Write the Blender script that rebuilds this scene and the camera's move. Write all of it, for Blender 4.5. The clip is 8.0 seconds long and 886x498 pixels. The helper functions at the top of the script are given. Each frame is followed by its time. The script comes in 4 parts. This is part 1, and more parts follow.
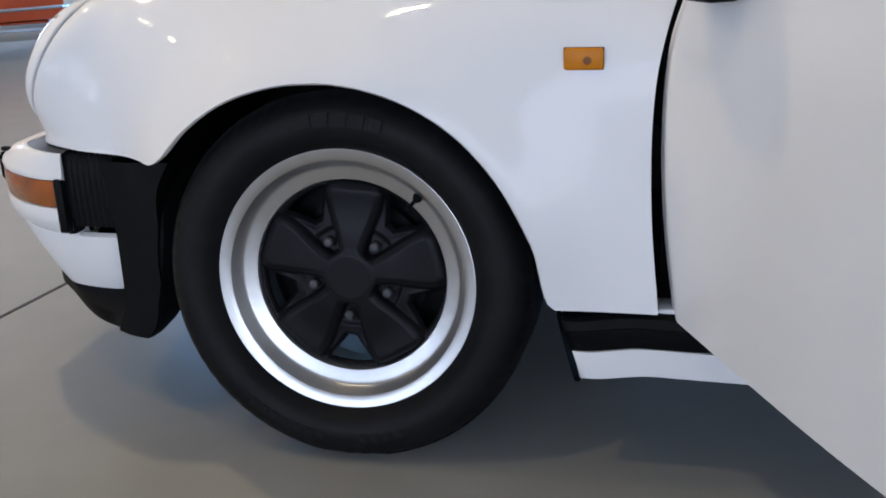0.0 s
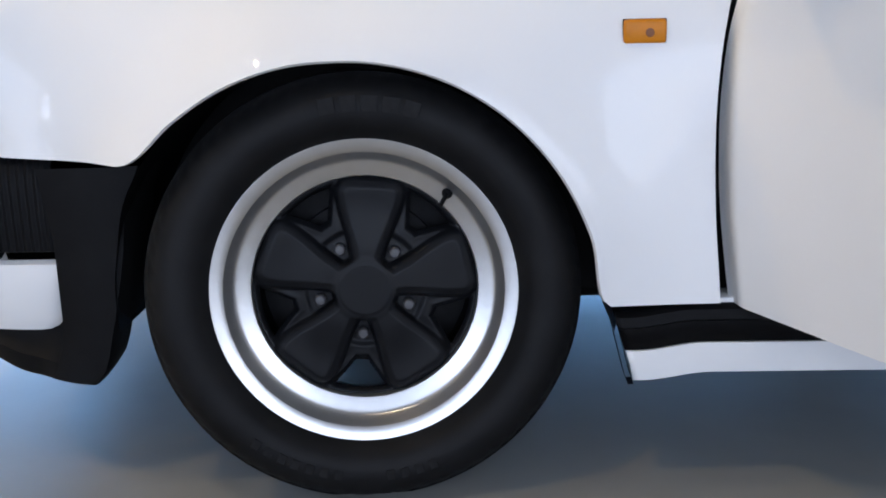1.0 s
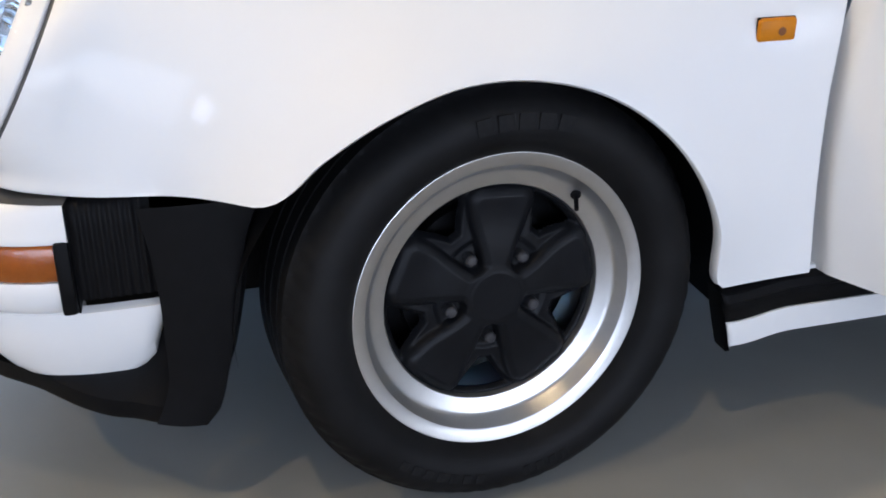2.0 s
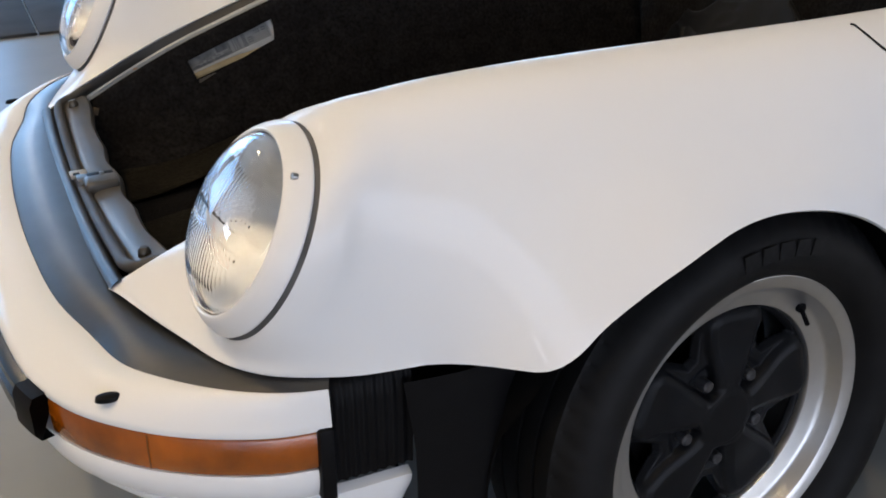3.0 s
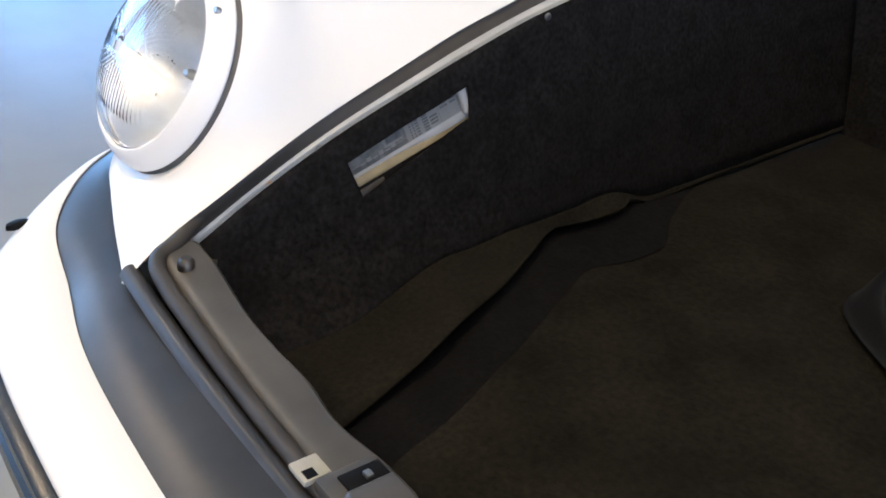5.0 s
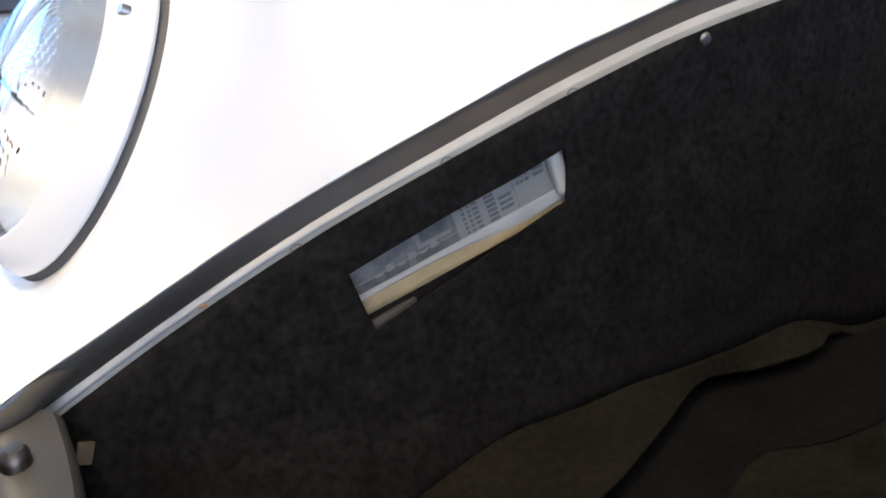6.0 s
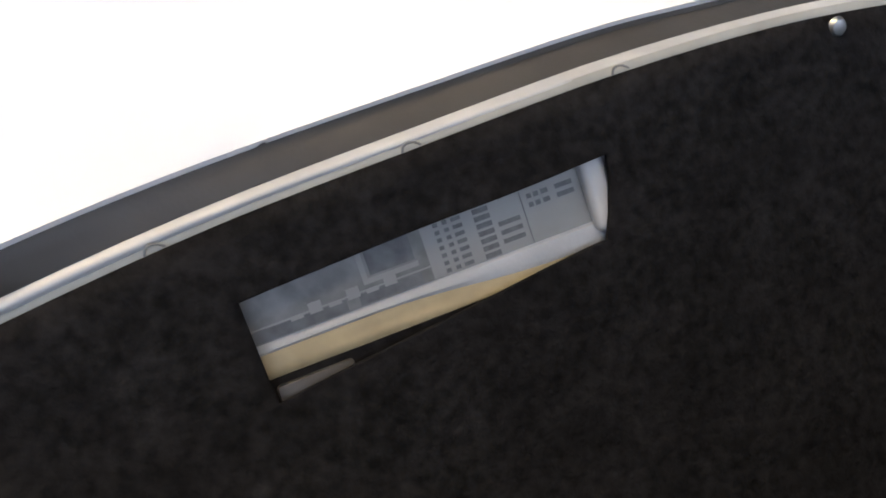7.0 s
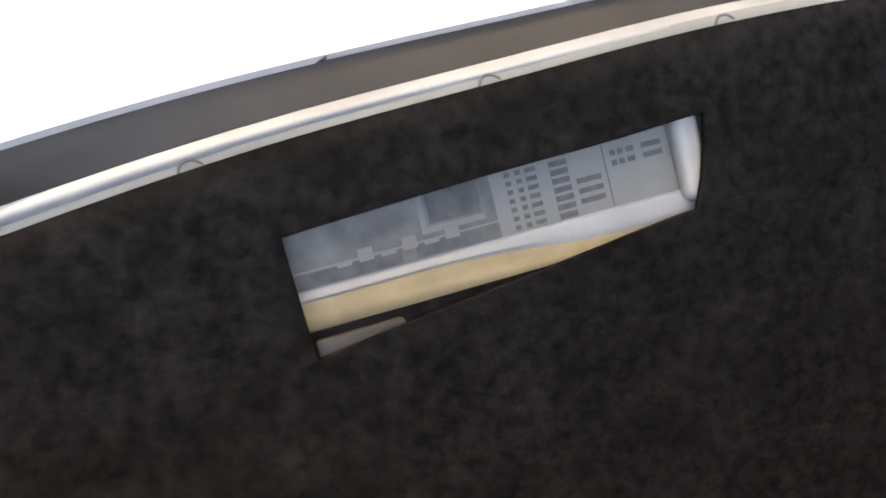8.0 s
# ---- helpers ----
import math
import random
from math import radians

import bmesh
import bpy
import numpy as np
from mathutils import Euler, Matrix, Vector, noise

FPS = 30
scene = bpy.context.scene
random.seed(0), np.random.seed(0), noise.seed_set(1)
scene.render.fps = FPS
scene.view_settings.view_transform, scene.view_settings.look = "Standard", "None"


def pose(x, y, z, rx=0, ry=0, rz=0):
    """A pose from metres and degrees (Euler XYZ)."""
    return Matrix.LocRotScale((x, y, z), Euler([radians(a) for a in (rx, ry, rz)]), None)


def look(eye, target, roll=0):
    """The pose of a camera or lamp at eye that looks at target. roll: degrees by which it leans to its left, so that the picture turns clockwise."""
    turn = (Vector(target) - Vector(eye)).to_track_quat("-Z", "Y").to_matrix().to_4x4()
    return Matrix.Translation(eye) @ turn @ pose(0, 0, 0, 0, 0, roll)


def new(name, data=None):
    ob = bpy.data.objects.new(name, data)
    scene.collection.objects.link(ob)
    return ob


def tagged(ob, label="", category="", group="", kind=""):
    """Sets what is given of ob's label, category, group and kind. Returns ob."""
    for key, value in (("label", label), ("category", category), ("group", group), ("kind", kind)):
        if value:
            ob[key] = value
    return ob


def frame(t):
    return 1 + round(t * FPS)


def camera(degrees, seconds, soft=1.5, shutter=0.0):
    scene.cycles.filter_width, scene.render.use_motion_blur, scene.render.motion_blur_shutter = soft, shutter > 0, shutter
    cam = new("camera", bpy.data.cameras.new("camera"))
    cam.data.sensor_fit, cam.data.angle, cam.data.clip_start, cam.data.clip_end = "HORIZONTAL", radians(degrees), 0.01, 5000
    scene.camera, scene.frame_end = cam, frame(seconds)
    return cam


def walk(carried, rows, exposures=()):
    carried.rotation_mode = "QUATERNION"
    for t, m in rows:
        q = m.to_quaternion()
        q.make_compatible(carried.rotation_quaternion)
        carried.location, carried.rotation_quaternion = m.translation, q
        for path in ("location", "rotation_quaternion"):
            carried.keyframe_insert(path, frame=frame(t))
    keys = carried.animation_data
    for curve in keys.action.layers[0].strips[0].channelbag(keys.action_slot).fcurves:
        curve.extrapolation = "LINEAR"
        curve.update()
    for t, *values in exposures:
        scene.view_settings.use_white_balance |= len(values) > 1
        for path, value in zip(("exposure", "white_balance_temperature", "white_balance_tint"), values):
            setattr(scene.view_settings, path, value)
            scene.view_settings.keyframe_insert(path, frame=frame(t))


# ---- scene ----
EXPOSURES = [(0, -0.15, 6060, 11), (0.5, 0.02, 6070, 11.5), (1, 0.13, 6050, 11.5), (2.5, 0.26, 6250, 11.5), (3.0, -0.21, 6450, 12), (3.5, -0.52, 6500, 12), (4.2, -0.55, 6350, 11), (5.3, 0.82, 5700, 12), (6.5, 0.62, 5900, 12), (7.2, 0.94, 6030, 12), (8, 1.39, 6100, 12)]
cam = camera(46.0, 8.0, soft=1.8)
PATH = [
    (0, (0.651, -2.155, 0.837), (0.039, -0.345, 0.246), -2.8),
    (0.3, (0.5, -2.146, 0.702), (0.043, -0.26, 0.216), -0.7),
    (0.5, (0.404, -2.133, 0.683), (0.118, -0.208, 0.221), -1.1),
    (0.8, (0.271, -2.119, 0.689), (0.129, -0.174, 0.243), -1.4),
    (1, (0.16, -2.103, 0.699), (0.092, -0.16, 0.233), -1.4),
    (1.2, (0.023, -2.007, 0.844), (0.088, -0.154, 0.095), -1.1),
    (2.3, (-0.565, -1.853, 1.006), (0.045, -0.16, 0.134), 0.2),
    (2.5, (-0.644, -1.797, 1.044), (0.005, -0.125, 0.158), -0.1),
    (2.8, (-0.741, -1.677, 1.091), (-0.011, -0.036, 0.211), -0.0),
    (3, (-0.819, -1.576, 1.122), (-0.058, 0.046, 0.233), -0.2),
    (3.3, (-0.923, -1.434, 1.153), (-0.083, 0.137, 0.246), 0.7),
    (3.5, (-0.987, -1.343, 1.166), (-0.096, 0.193, 0.245), 1.4),
    (3.8, (-1.079, -1.196, 1.18), (-0.096, 0.276, 0.25), 1.6),
    (4, (-1.116, -1.092, 1.184), (-0.071, 0.328, 0.241), 2.1),
    (4.2, (-1.123, -0.981, 1.165), (-0.036, 0.404, 0.217), 3.4),
    (5.3, (-0.939, -0.347, 1.059), (0.176, 0.937, 0.005), 6.9),
    (5.5, (-0.862, -0.283, 1.023), (0.223, 1.017, -0.041), 6.1),
    (5.7, (-0.79, -0.228, 0.984), (0.26, 1.103, -0.078), 5.1),
    (6, (-0.691, -0.16, 0.909), (0.218, 1.345, -0.045), 4.0),
    (6.2, (-0.628, -0.129, 0.843), (0.185, 1.502, 0.016), 3.1),
    (6.5, (-0.55, -0.092, 0.754), (0.169, 1.668, 0.133), 2.7),
    (6.7, (-0.519, -0.068, 0.726), (0.154, 1.725, 0.148), 3.0),
    (7, (-0.498, -0.037, 0.714), (0.161, 1.764, 0.146), 3.5),
    (7.2, (-0.493, -0.026, 0.708), (0.167, 1.779, 0.152), 3.9),
    (7.5, (-0.491, -0.014, 0.693), (0.154, 1.803, 0.163), 4.8),
    (7.8, (-0.499, 0.003, 0.673), (0.161, 1.825, 0.179), 6.6),
    (8, (-0.51, 0.017, 0.658), (0.176, 1.832, 0.174), 8.0),
]
walk(cam, [(t, look(eye, target, roll)) for t, eye, target, roll in PATH], EXPOSURES)

# ---- light ----
world = bpy.data.worlds.new("sky")
scene.world = world
world.use_nodes = True
sky = world.node_tree.nodes.new("ShaderNodeTexSky")
sky.sky_type, sky.sun_disc = "NISHITA", False
sky.sun_elevation, sky.sun_rotation = radians(38), radians(150)
back = world.node_tree.nodes["Background"]
back.inputs["Strength"].default_value = 0.15
world.node_tree.links.new(sky.outputs[0], back.inputs[0])


SOUTH_W, NORTH_W, WEST_W, SPOT_W = 13.2, 205, 240, 340


def area_light(name, eye, target, w, h, power, colour):
    lamp = bpy.data.lights.new(name, "AREA")
    lamp.shape, lamp.size, lamp.size_y, lamp.energy, lamp.color = "RECTANGLE", w, h, power, colour
    ob = new(name, lamp)
    ob.matrix_world = look(eye, target)
    return ob


# the wide south opening is an added soft fill for the car's flank
WIN_SOUTH = [(-12.6, -11.7, 1.3, 3.5), (-11.2, -10.3, 1.3, 3.5), (-9.2, 11.4, 0.1, 4.45)]
WIN_NORTH = [(p, p + 3.2, 0.4, 3.8) for p in (-8.0, -3.6, 0.8, 5.2)]
WIN_WEST = [(8.2, 10.4, 0.6, 3.6)]
for a, b, s, h in WIN_SOUTH:
    area_light("window_light", ((a + b) / 2, -14.9, (s + h) / 2), ((a + b) / 2, 0, (s + h) / 2 - 1.0), b - a, h - s, SOUTH_W * (b - a) * (h - s) * (1 if b - a > 5 else 3), (0.70, 0.79, 1.0))
for a, b, s, h in WIN_NORTH:
    area_light("window_light", ((a + b) / 2, 10.9, (s + h) / 2), ((a + b) / 2, 0, (s + h) / 2 - 1.0), b - a, h - s, NORTH_W, (0.24, 0.54, 1.0))
for a, b, s, h in WIN_WEST:
    area_light("window_light", (-12.9, (a + b) / 2, (s + h) / 2), (0, (a + b) / 2, (s + h) / 2 - 1.0), h - s, b - a, WEST_W, (0.71, 0.80, 1.0))

# ---- materials ----


def material(name, colour, rough=0.5, metal=0.0, coat=0.0, vary=0.0, scale=20.0, bump=0.0, bump_scale=200.0, coat_rough=0.03, spec=0.5, stain=0.0, stain_scale=3.0, sheen=0.0):
    """A surface with fine and broad variation of its colour and a fine relief."""
    m = bpy.data.materials.new(name)
    m.use_nodes = True
    nt = m.node_tree
    b = nt.nodes["Principled BSDF"]
    b.inputs["Base Color"].default_value = (*colour, 1)
    b.inputs["Roughness"].default_value = rough
    b.inputs["Metallic"].default_value = metal
    b.inputs["Coat Weight"].default_value = coat
    b.inputs["Coat Roughness"].default_value = coat_rough
    b.inputs["Specular IOR Level"].default_value = spec
    b.inputs["Sheen Weight"].default_value = sheen
    b.inputs["Sheen Roughness"].default_value = 0.35
    co = nt.nodes.new("ShaderNodeTexCoord")
    if vary or stain:
        last = None
        for amount, size in ((vary, scale), (stain, stain_scale)):
            if not amount:
                continue
            n = nt.nodes.new("ShaderNodeTexNoise")
            n.inputs["Scale"].default_value, n.inputs["Detail"].default_value = size, 6
            nt.links.new(co.outputs["Object"], n.inputs["Vector"])
            r = nt.nodes.new("ShaderNodeMapRange")
            r.inputs["From Min"].default_value, r.inputs["From Max"].default_value = 0.3, 0.7
            r.inputs["To Min"].default_value, r.inputs["To Max"].default_value = 1 - amount, 1 + amount
            nt.links.new(n.outputs["Fac"], r.inputs["Value"])
            mix = nt.nodes.new("ShaderNodeVectorMath")
            mix.operation = "SCALE"
            if last is None:
                mix.inputs[0].default_value = colour
            else:
                nt.links.new(last.outputs["Vector"], mix.inputs[0])
            nt.links.new(r.outputs["Result"], mix.inputs["Scale"])
            last = mix
        nt.links.new(last.outputs["Vector"], b.inputs["Base Color"])
    if bump:
        n = nt.nodes.new("ShaderNodeTexNoise")
        n.inputs["Scale"].default_value, n.inputs["Detail"].default_value = bump_scale, 4
        nt.links.new(co.outputs["Object"], n.inputs["Vector"])
        k = nt.nodes.new("ShaderNodeBump")
        k.inputs["Strength"].default_value, k.inputs["Distance"].default_value = bump, 0.002
        nt.links.new(n.outputs["Fac"], k.inputs["Height"])
        nt.links.new(k.outputs["Normal"], b.inputs["Normal"])
    return m


def glass(name, colour=(1, 1, 1), rough=0.02):
    m = bpy.data.materials.new(name)
    m.use_nodes = True
    nt = m.node_tree
    b = nt.nodes["Principled BSDF"]
    b.inputs["Base Color"].default_value = (*colour, 1)
    b.inputs["Roughness"].default_value = rough
    b.inputs["Transmission Weight"].default_value = 1.0
    b.inputs["IOR"].default_value = 1.45
    return m


def glowing(name, colour, strength):
    m = bpy.data.materials.new(name)
    m.use_nodes = True
    b = m.node_tree.nodes["Principled BSDF"]
    b.inputs["Base Color"].default_value = (*colour, 1)
    b.inputs["Emission Color"].default_value = (*colour, 1)
    b.inputs["Emission Strength"].default_value = strength
    return m


PAINT = material("white_paint", (0.80, 0.79, 0.77), 0.4, coat=0.42, coat_rough=0.03, spec=0.05, vary=0.015, scale=4, bump=0.02, bump_scale=500)
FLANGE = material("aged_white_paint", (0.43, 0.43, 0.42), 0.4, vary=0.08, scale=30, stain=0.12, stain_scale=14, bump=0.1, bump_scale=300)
CREAM = material("yellowed_primer", (0.36, 0.29, 0.165), 0.55, vary=0.12, scale=25, stain=0.15, stain_scale=60)
TAN = material("tan_card", (0.11, 0.085, 0.055), 0.8, vary=0.2, scale=90, stain=0.3, stain_scale=60)
RUST = material("rust_spot", (0.45, 0.2, 0.05), 0.8, vary=0.2, scale=300)
BLACK = material("black_plastic", (0.0046, 0.0046, 0.0051), 0.5, spec=0.10, vary=0.15, scale=40, bump=0.08, bump_scale=600)
RUBBER = material("dark_rubber", (0.024, 0.0235, 0.023), 0.36, spec=0.6, vary=0.25, scale=18, stain=0.4, stain_scale=7, bump=0.03, bump_scale=90)
STRIP = material("glossy_black_rubber", (0.006, 0.006, 0.0065), 0.24, spec=0.55, vary=0.2, scale=30, bump=0.03, bump_scale=200)
SEAL = material("seal_rubber", (0.052, 0.047, 0.042), 0.5, vary=0.15, scale=30, stain=0.15, stain_scale=9, bump=0.1, bump_scale=400)
TYRE = material("tyre_rubber", (0.0062, 0.0062, 0.0066), 0.55, spec=0.15, vary=0.25, scale=25, stain=0.3, stain_scale=6, bump=0.12, bump_scale=500)
TYRE_MARK = material("worn_tyre_lettering", (0.0074, 0.0074, 0.0078), 0.6, spec=0.15, vary=0.4, scale=120)
ALLOY = material("anodised_alloy", (0.50, 0.495, 0.485), 0.31, metal=0.9, vary=0.03, scale=60, bump=0.02, bump_scale=700)
SPOKE = material("satin_black_alloy", (0.0062, 0.0066, 0.0078), 0.38, spec=0.12, vary=0.1, scale=50, bump=0.06, bump_scale=900)
STEEL = material("dull_steel", (0.32, 0.32, 0.31), 0.38, metal=1.0, vary=0.1, scale=80)
SILVERED = material("silvered_bowl", (0.74, 0.76, 0.77), 0.31, metal=1.0, vary=0.15, scale=30, bump=0.08, bump_scale=40)
DARK_STEEL = material("oxidised_steel", (0.12, 0.105, 0.088), 0.4, metal=1.0, vary=0.2, scale=120)
CHROME = material("chrome", (0.8, 0.8, 0.82), 0.06, metal=1.0)
AMBER = material("amber_lens", (0.30, 0.072, 0.003), 0.16, coat=0.5, vary=0.2, scale=18, stain=0.25, stain_scale=9, bump=0.25, bump_scale=140)
AMBER_DARK = material("amber_division", (0.16, 0.045, 0.002), 0.5, vary=0.1, scale=40)
NUT = material("greyed_nut", (0.030, 0.030, 0.033), 0.34, spec=0.5, vary=0.2, scale=90)
MARKER = material("amber_marker", (0.56, 0.19, 0.004), 0.4, coat=0.05, spec=0.2, vary=0.06, scale=60, bump=0.15, bump_scale=300)
CARPET = material("black_carpet", (0.0102, 0.0096, 0.0099), 0.97, vary=0.55, scale=150, stain=0.3, stain_scale=30, bump=1.0, bump_scale=160, spec=0.1)
SHADOW_FELT = material("shadow_dark_felt", (0.0052, 0.0049, 0.0051), 0.97, vary=0.4, scale=140, stain=0.3, stain_scale=20, bump=1.0, bump_scale=200, spec=0.1)
HEM = material("brown_carpet_hem", (0.0125, 0.011, 0.008), 0.97, vary=0.4, scale=160, stain=0.3, stain_scale=12, bump=1.0, bump_scale=240, spec=0.1)
MAT = material("brown_floor_carpet", (0.0112, 0.0098, 0.0072), 0.97, vary=0.4, scale=120, stain=0.4, stain_scale=10, bump=1.0, bump_scale=240, spec=0.1)
CLOTH = material("black_cloth", (0.0017, 0.0017, 0.0019), 0.7, vary=0.25, scale=60, stain=0.3, stain_scale=8, bump=0.3, bump_scale=300, spec=0.3, sheen=0.035)
PANEL_GREY = material("grey_panel_plastic", (0.066, 0.061, 0.054), 0.36, spec=0.55, vary=0.12, scale=30, stain=0.15, stain_scale=8, bump=0.08, bump_scale=400)
STICKER = material("silver_sticker", (0.236, 0.236, 0.224), 0.45, vary=0.08, scale=40, stain=0.05, stain_scale=15)
STICKER_DARK = material("sticker_grey_field", (0.156, 0.156, 0.149), 0.5, vary=0.3, scale=90)
STICKER_BAND = material("sticker_dark_band", (0.105, 0.108, 0.11), 0.5, vary=0.3, scale=120)
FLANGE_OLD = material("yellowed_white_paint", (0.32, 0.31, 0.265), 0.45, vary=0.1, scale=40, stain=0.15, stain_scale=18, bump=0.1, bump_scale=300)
INK = material("ink", (0.115, 0.117, 0.12), 0.6, vary=0.2, scale=300)
FLOOR = material("epoxy_floor", (0.275, 0.275, 0.26), 0.3, spec=0.3, vary=0.05, scale=6, stain=0.08, stain_scale=0.8, bump=0.02, bump_scale=40)
FLOOR_DARK = material("dark_boards", (0.055, 0.053, 0.054), 0.6, spec=0.2, vary=0.2, scale=5, stain=0.15, stain_scale=1.0)
JOINT = material("joint_filler", (0.03, 0.03, 0.03), 0.7)
WALL = material("hall_plaster", (0.62, 0.60, 0.56), 0.8, vary=0.05, scale=3, stain=0.05, stain_scale=0.6)
CEIL = material("ceiling_paint", (0.72, 0.67, 0.6), 0.85, vary=0.05, scale=3)
RED = material("red_paint", (0.50, 0.075, 0.018), 0.25, coat=1.0, vary=0.05, scale=5)
LENS = glass("headlamp_glass", (0.97, 0.98, 1.0), 0.025)
GUTTER = material("gutter_rubber", (0.038, 0.034, 0.029), 0.55, vary=0.15, scale=30, stain=0.2, stain_scale=9, bump=0.1, bump_scale=400)
PANE = glass("window_glass", (0.97, 0.99, 1.0), 0.0)
GLOBE = glowing("white_lamp", (0.92, 0.96, 1.0), 30)
GAP_GREY = material("grey_gap_fill", (0.095, 0.092, 0.088), 0.6, vary=0.2, scale=30)
BULB = glowing("warm_lamp", (1.0, 0.80, 0.55), 48)

# ---- mesh helpers ----


def part(name, bm, mat, parent, label="", sharp=35, thick=0.0):
    """Links a bmesh as one mesh object under a thing or a part."""
    bmesh.ops.recalc_face_normals(bm, faces=bm.faces)
    me = bpy.data.meshes.new(name)
    bm.to_mesh(me)
    bm.free()
    me.shade_smooth()
    me.set_sharp_from_angle(angle=radians(sharp))
    for m in mat if isinstance(mat, (list, tuple)) else (mat,):
        me.materials.append(m)
    ob = new(name, me)
    ob.parent = parent
    if thick:
        mod = ob.modifiers.new("thickness", "SOLIDIFY")
        mod.thickness, mod.offset = thick, -1
    if label:
        ob["label"] = label
    return ob


def thing(name, label, category, at=(0, 0, 0), group="", kind=""):
    ob = new(name)
    ob.location = at
    ob.empty_display_size = 0.1
    return tagged(ob, label, category, group, kind)


def grid(rows, close_u=False, close_v=False, skip=None):
    """A sheet over rows of points."""
    bm = bmesh.new()
    vs = [[bm.verts.new(p) for p in row] for row in rows]
    nu, nv = len(vs), len(vs[0])
    for i in range(nu if close_u else nu - 1):
        for j in range(nv if close_v else nv - 1):
            if skip and skip(i, j):
                continue
            quad = [vs[i][j], vs[(i + 1) % nu][j], vs[(i + 1) % nu][(j + 1) % nv], vs[i][(j + 1) % nv]]
            try:
                bm.faces.new(quad)
            except ValueError:
                pass
    bmesh.ops.remove_doubles(bm, verts=bm.verts, dist=1e-6)
    return bm


def box(x0, x1, y0, y1, z0, z1, bevel=0.0, m=None, segs=2):
    bm = bmesh.new()
    bmesh.ops.create_cube(bm, size=1.0, matrix=Matrix.Translation(((x0 + x1) / 2, (y0 + y1) / 2, (z0 + z1) / 2)) @ Matrix.Diagonal((x1 - x0, y1 - y0, z1 - z0, 1)))
    if bevel:
        bmesh.ops.bevel(bm, geom=bm.edges[:], offset=bevel, segments=segs, affect="EDGES", profile=0.5)
    if m:
        bm.transform(m)
    return bm


def joined(*bms):
    """Several bmeshes as one."""
    out = bmesh.new()
    for b in bms:
        me = bpy.data.meshes.new("tmp")
        b.to_mesh(me)
        b.free()
        out.from_mesh(me)
        bpy.data.meshes.remove(me)
    return out


def lathe(profile, m, n=96):
    """A profile of (radius, height) turned about z, laid by m."""
    rows = [[(r * math.cos(2 * math.pi * k / n), r * math.sin(2 * math.pi * k / n), h) for r, h in profile] for k in range(n)]
    bm = grid(rows, close_u=True)
    bm.transform(m)
    return bm


def tube(path, r, n=10, close=False):
    rows = []
    pts = [Vector(p) for p in path]
    for i, p in enumerate(pts):
        a, b = pts[max(i - 1, 0)], pts[min(i + 1, len(pts) - 1)]
        d = (b - a).normalized()
        u = d.orthogonal().normalized() if i == 0 else (u - d * u.dot(d)).normalized()
        w = d.cross(u)
        rows.append([p + r * (math.cos(2 * math.pi * k / n) * u + math.sin(2 * math.pi * k / n) * w) for k in range(n)])
    bm = grid(rows, close_v=True)
    if not close:
        for row in (0, -1):
            ends = [min(bm.verts, key=lambda v, q=q: (v.co - q).length) for q in rows[row]]
            try:
                bm.faces.new(ends)
            except ValueError:
                pass
    return bm


def cubic(xs, ys):
    """A smooth curve through points, as a function."""
    xs, ys = np.array(xs, float), np.array(ys, float)
    d = np.diff(ys) / np.diff(xs)
    m = np.r_[d[0], (d[:-1] + d[1:]) / 2, d[-1]]
    m[1:-1] = np.where(d[:-1] * d[1:] <= 0, 0, m[1:-1])

    def f(x):
        x = np.clip(x, xs[0], xs[-1])
        i = int(np.clip(np.searchsorted(xs, x) - 1, 0, len(d) - 1))
        h = xs[i + 1] - xs[i]
        t = (x - xs[i]) / h
        return float((2 * t**3 - 3 * t**2 + 1) * ys[i] + (t**3 - 2 * t**2 + t) * h * m[i] + (3 * t**2 - 2 * t**3) * ys[i + 1] + (t**3 - t**2) * h * m[i + 1])

    return f


def smooth_path(points, n):
    """n points evenly along a smooth line through the given ones."""
    p = np.array(points, float)
    s = np.r_[0, np.cumsum(np.linalg.norm(np.diff(p, axis=0), axis=1))]
    fs = [cubic(s, p[:, k]) for k in range(p.shape[1])]
    fine = np.array([[f(v) for f in fs] for v in np.linspace(0, s[-1], n * 4)])
    t = np.r_[0, np.cumsum(np.linalg.norm(np.diff(fine, axis=0), axis=1))]
    return np.stack([np.interp(np.linspace(0, t[-1], n), t, fine[:, k]) for k in range(p.shape[1])], 1)


def step(a, b, x):
    t = min(max((x - a) / (b - a), 0.0), 1.0)
    return t * t * (3 - 2 * t)


def mirrored(points, side):
    return [[(x, side * y, z) for x, y, z in row] for row in points]


# ---- hall ----


FLOOR_Z = 0.014


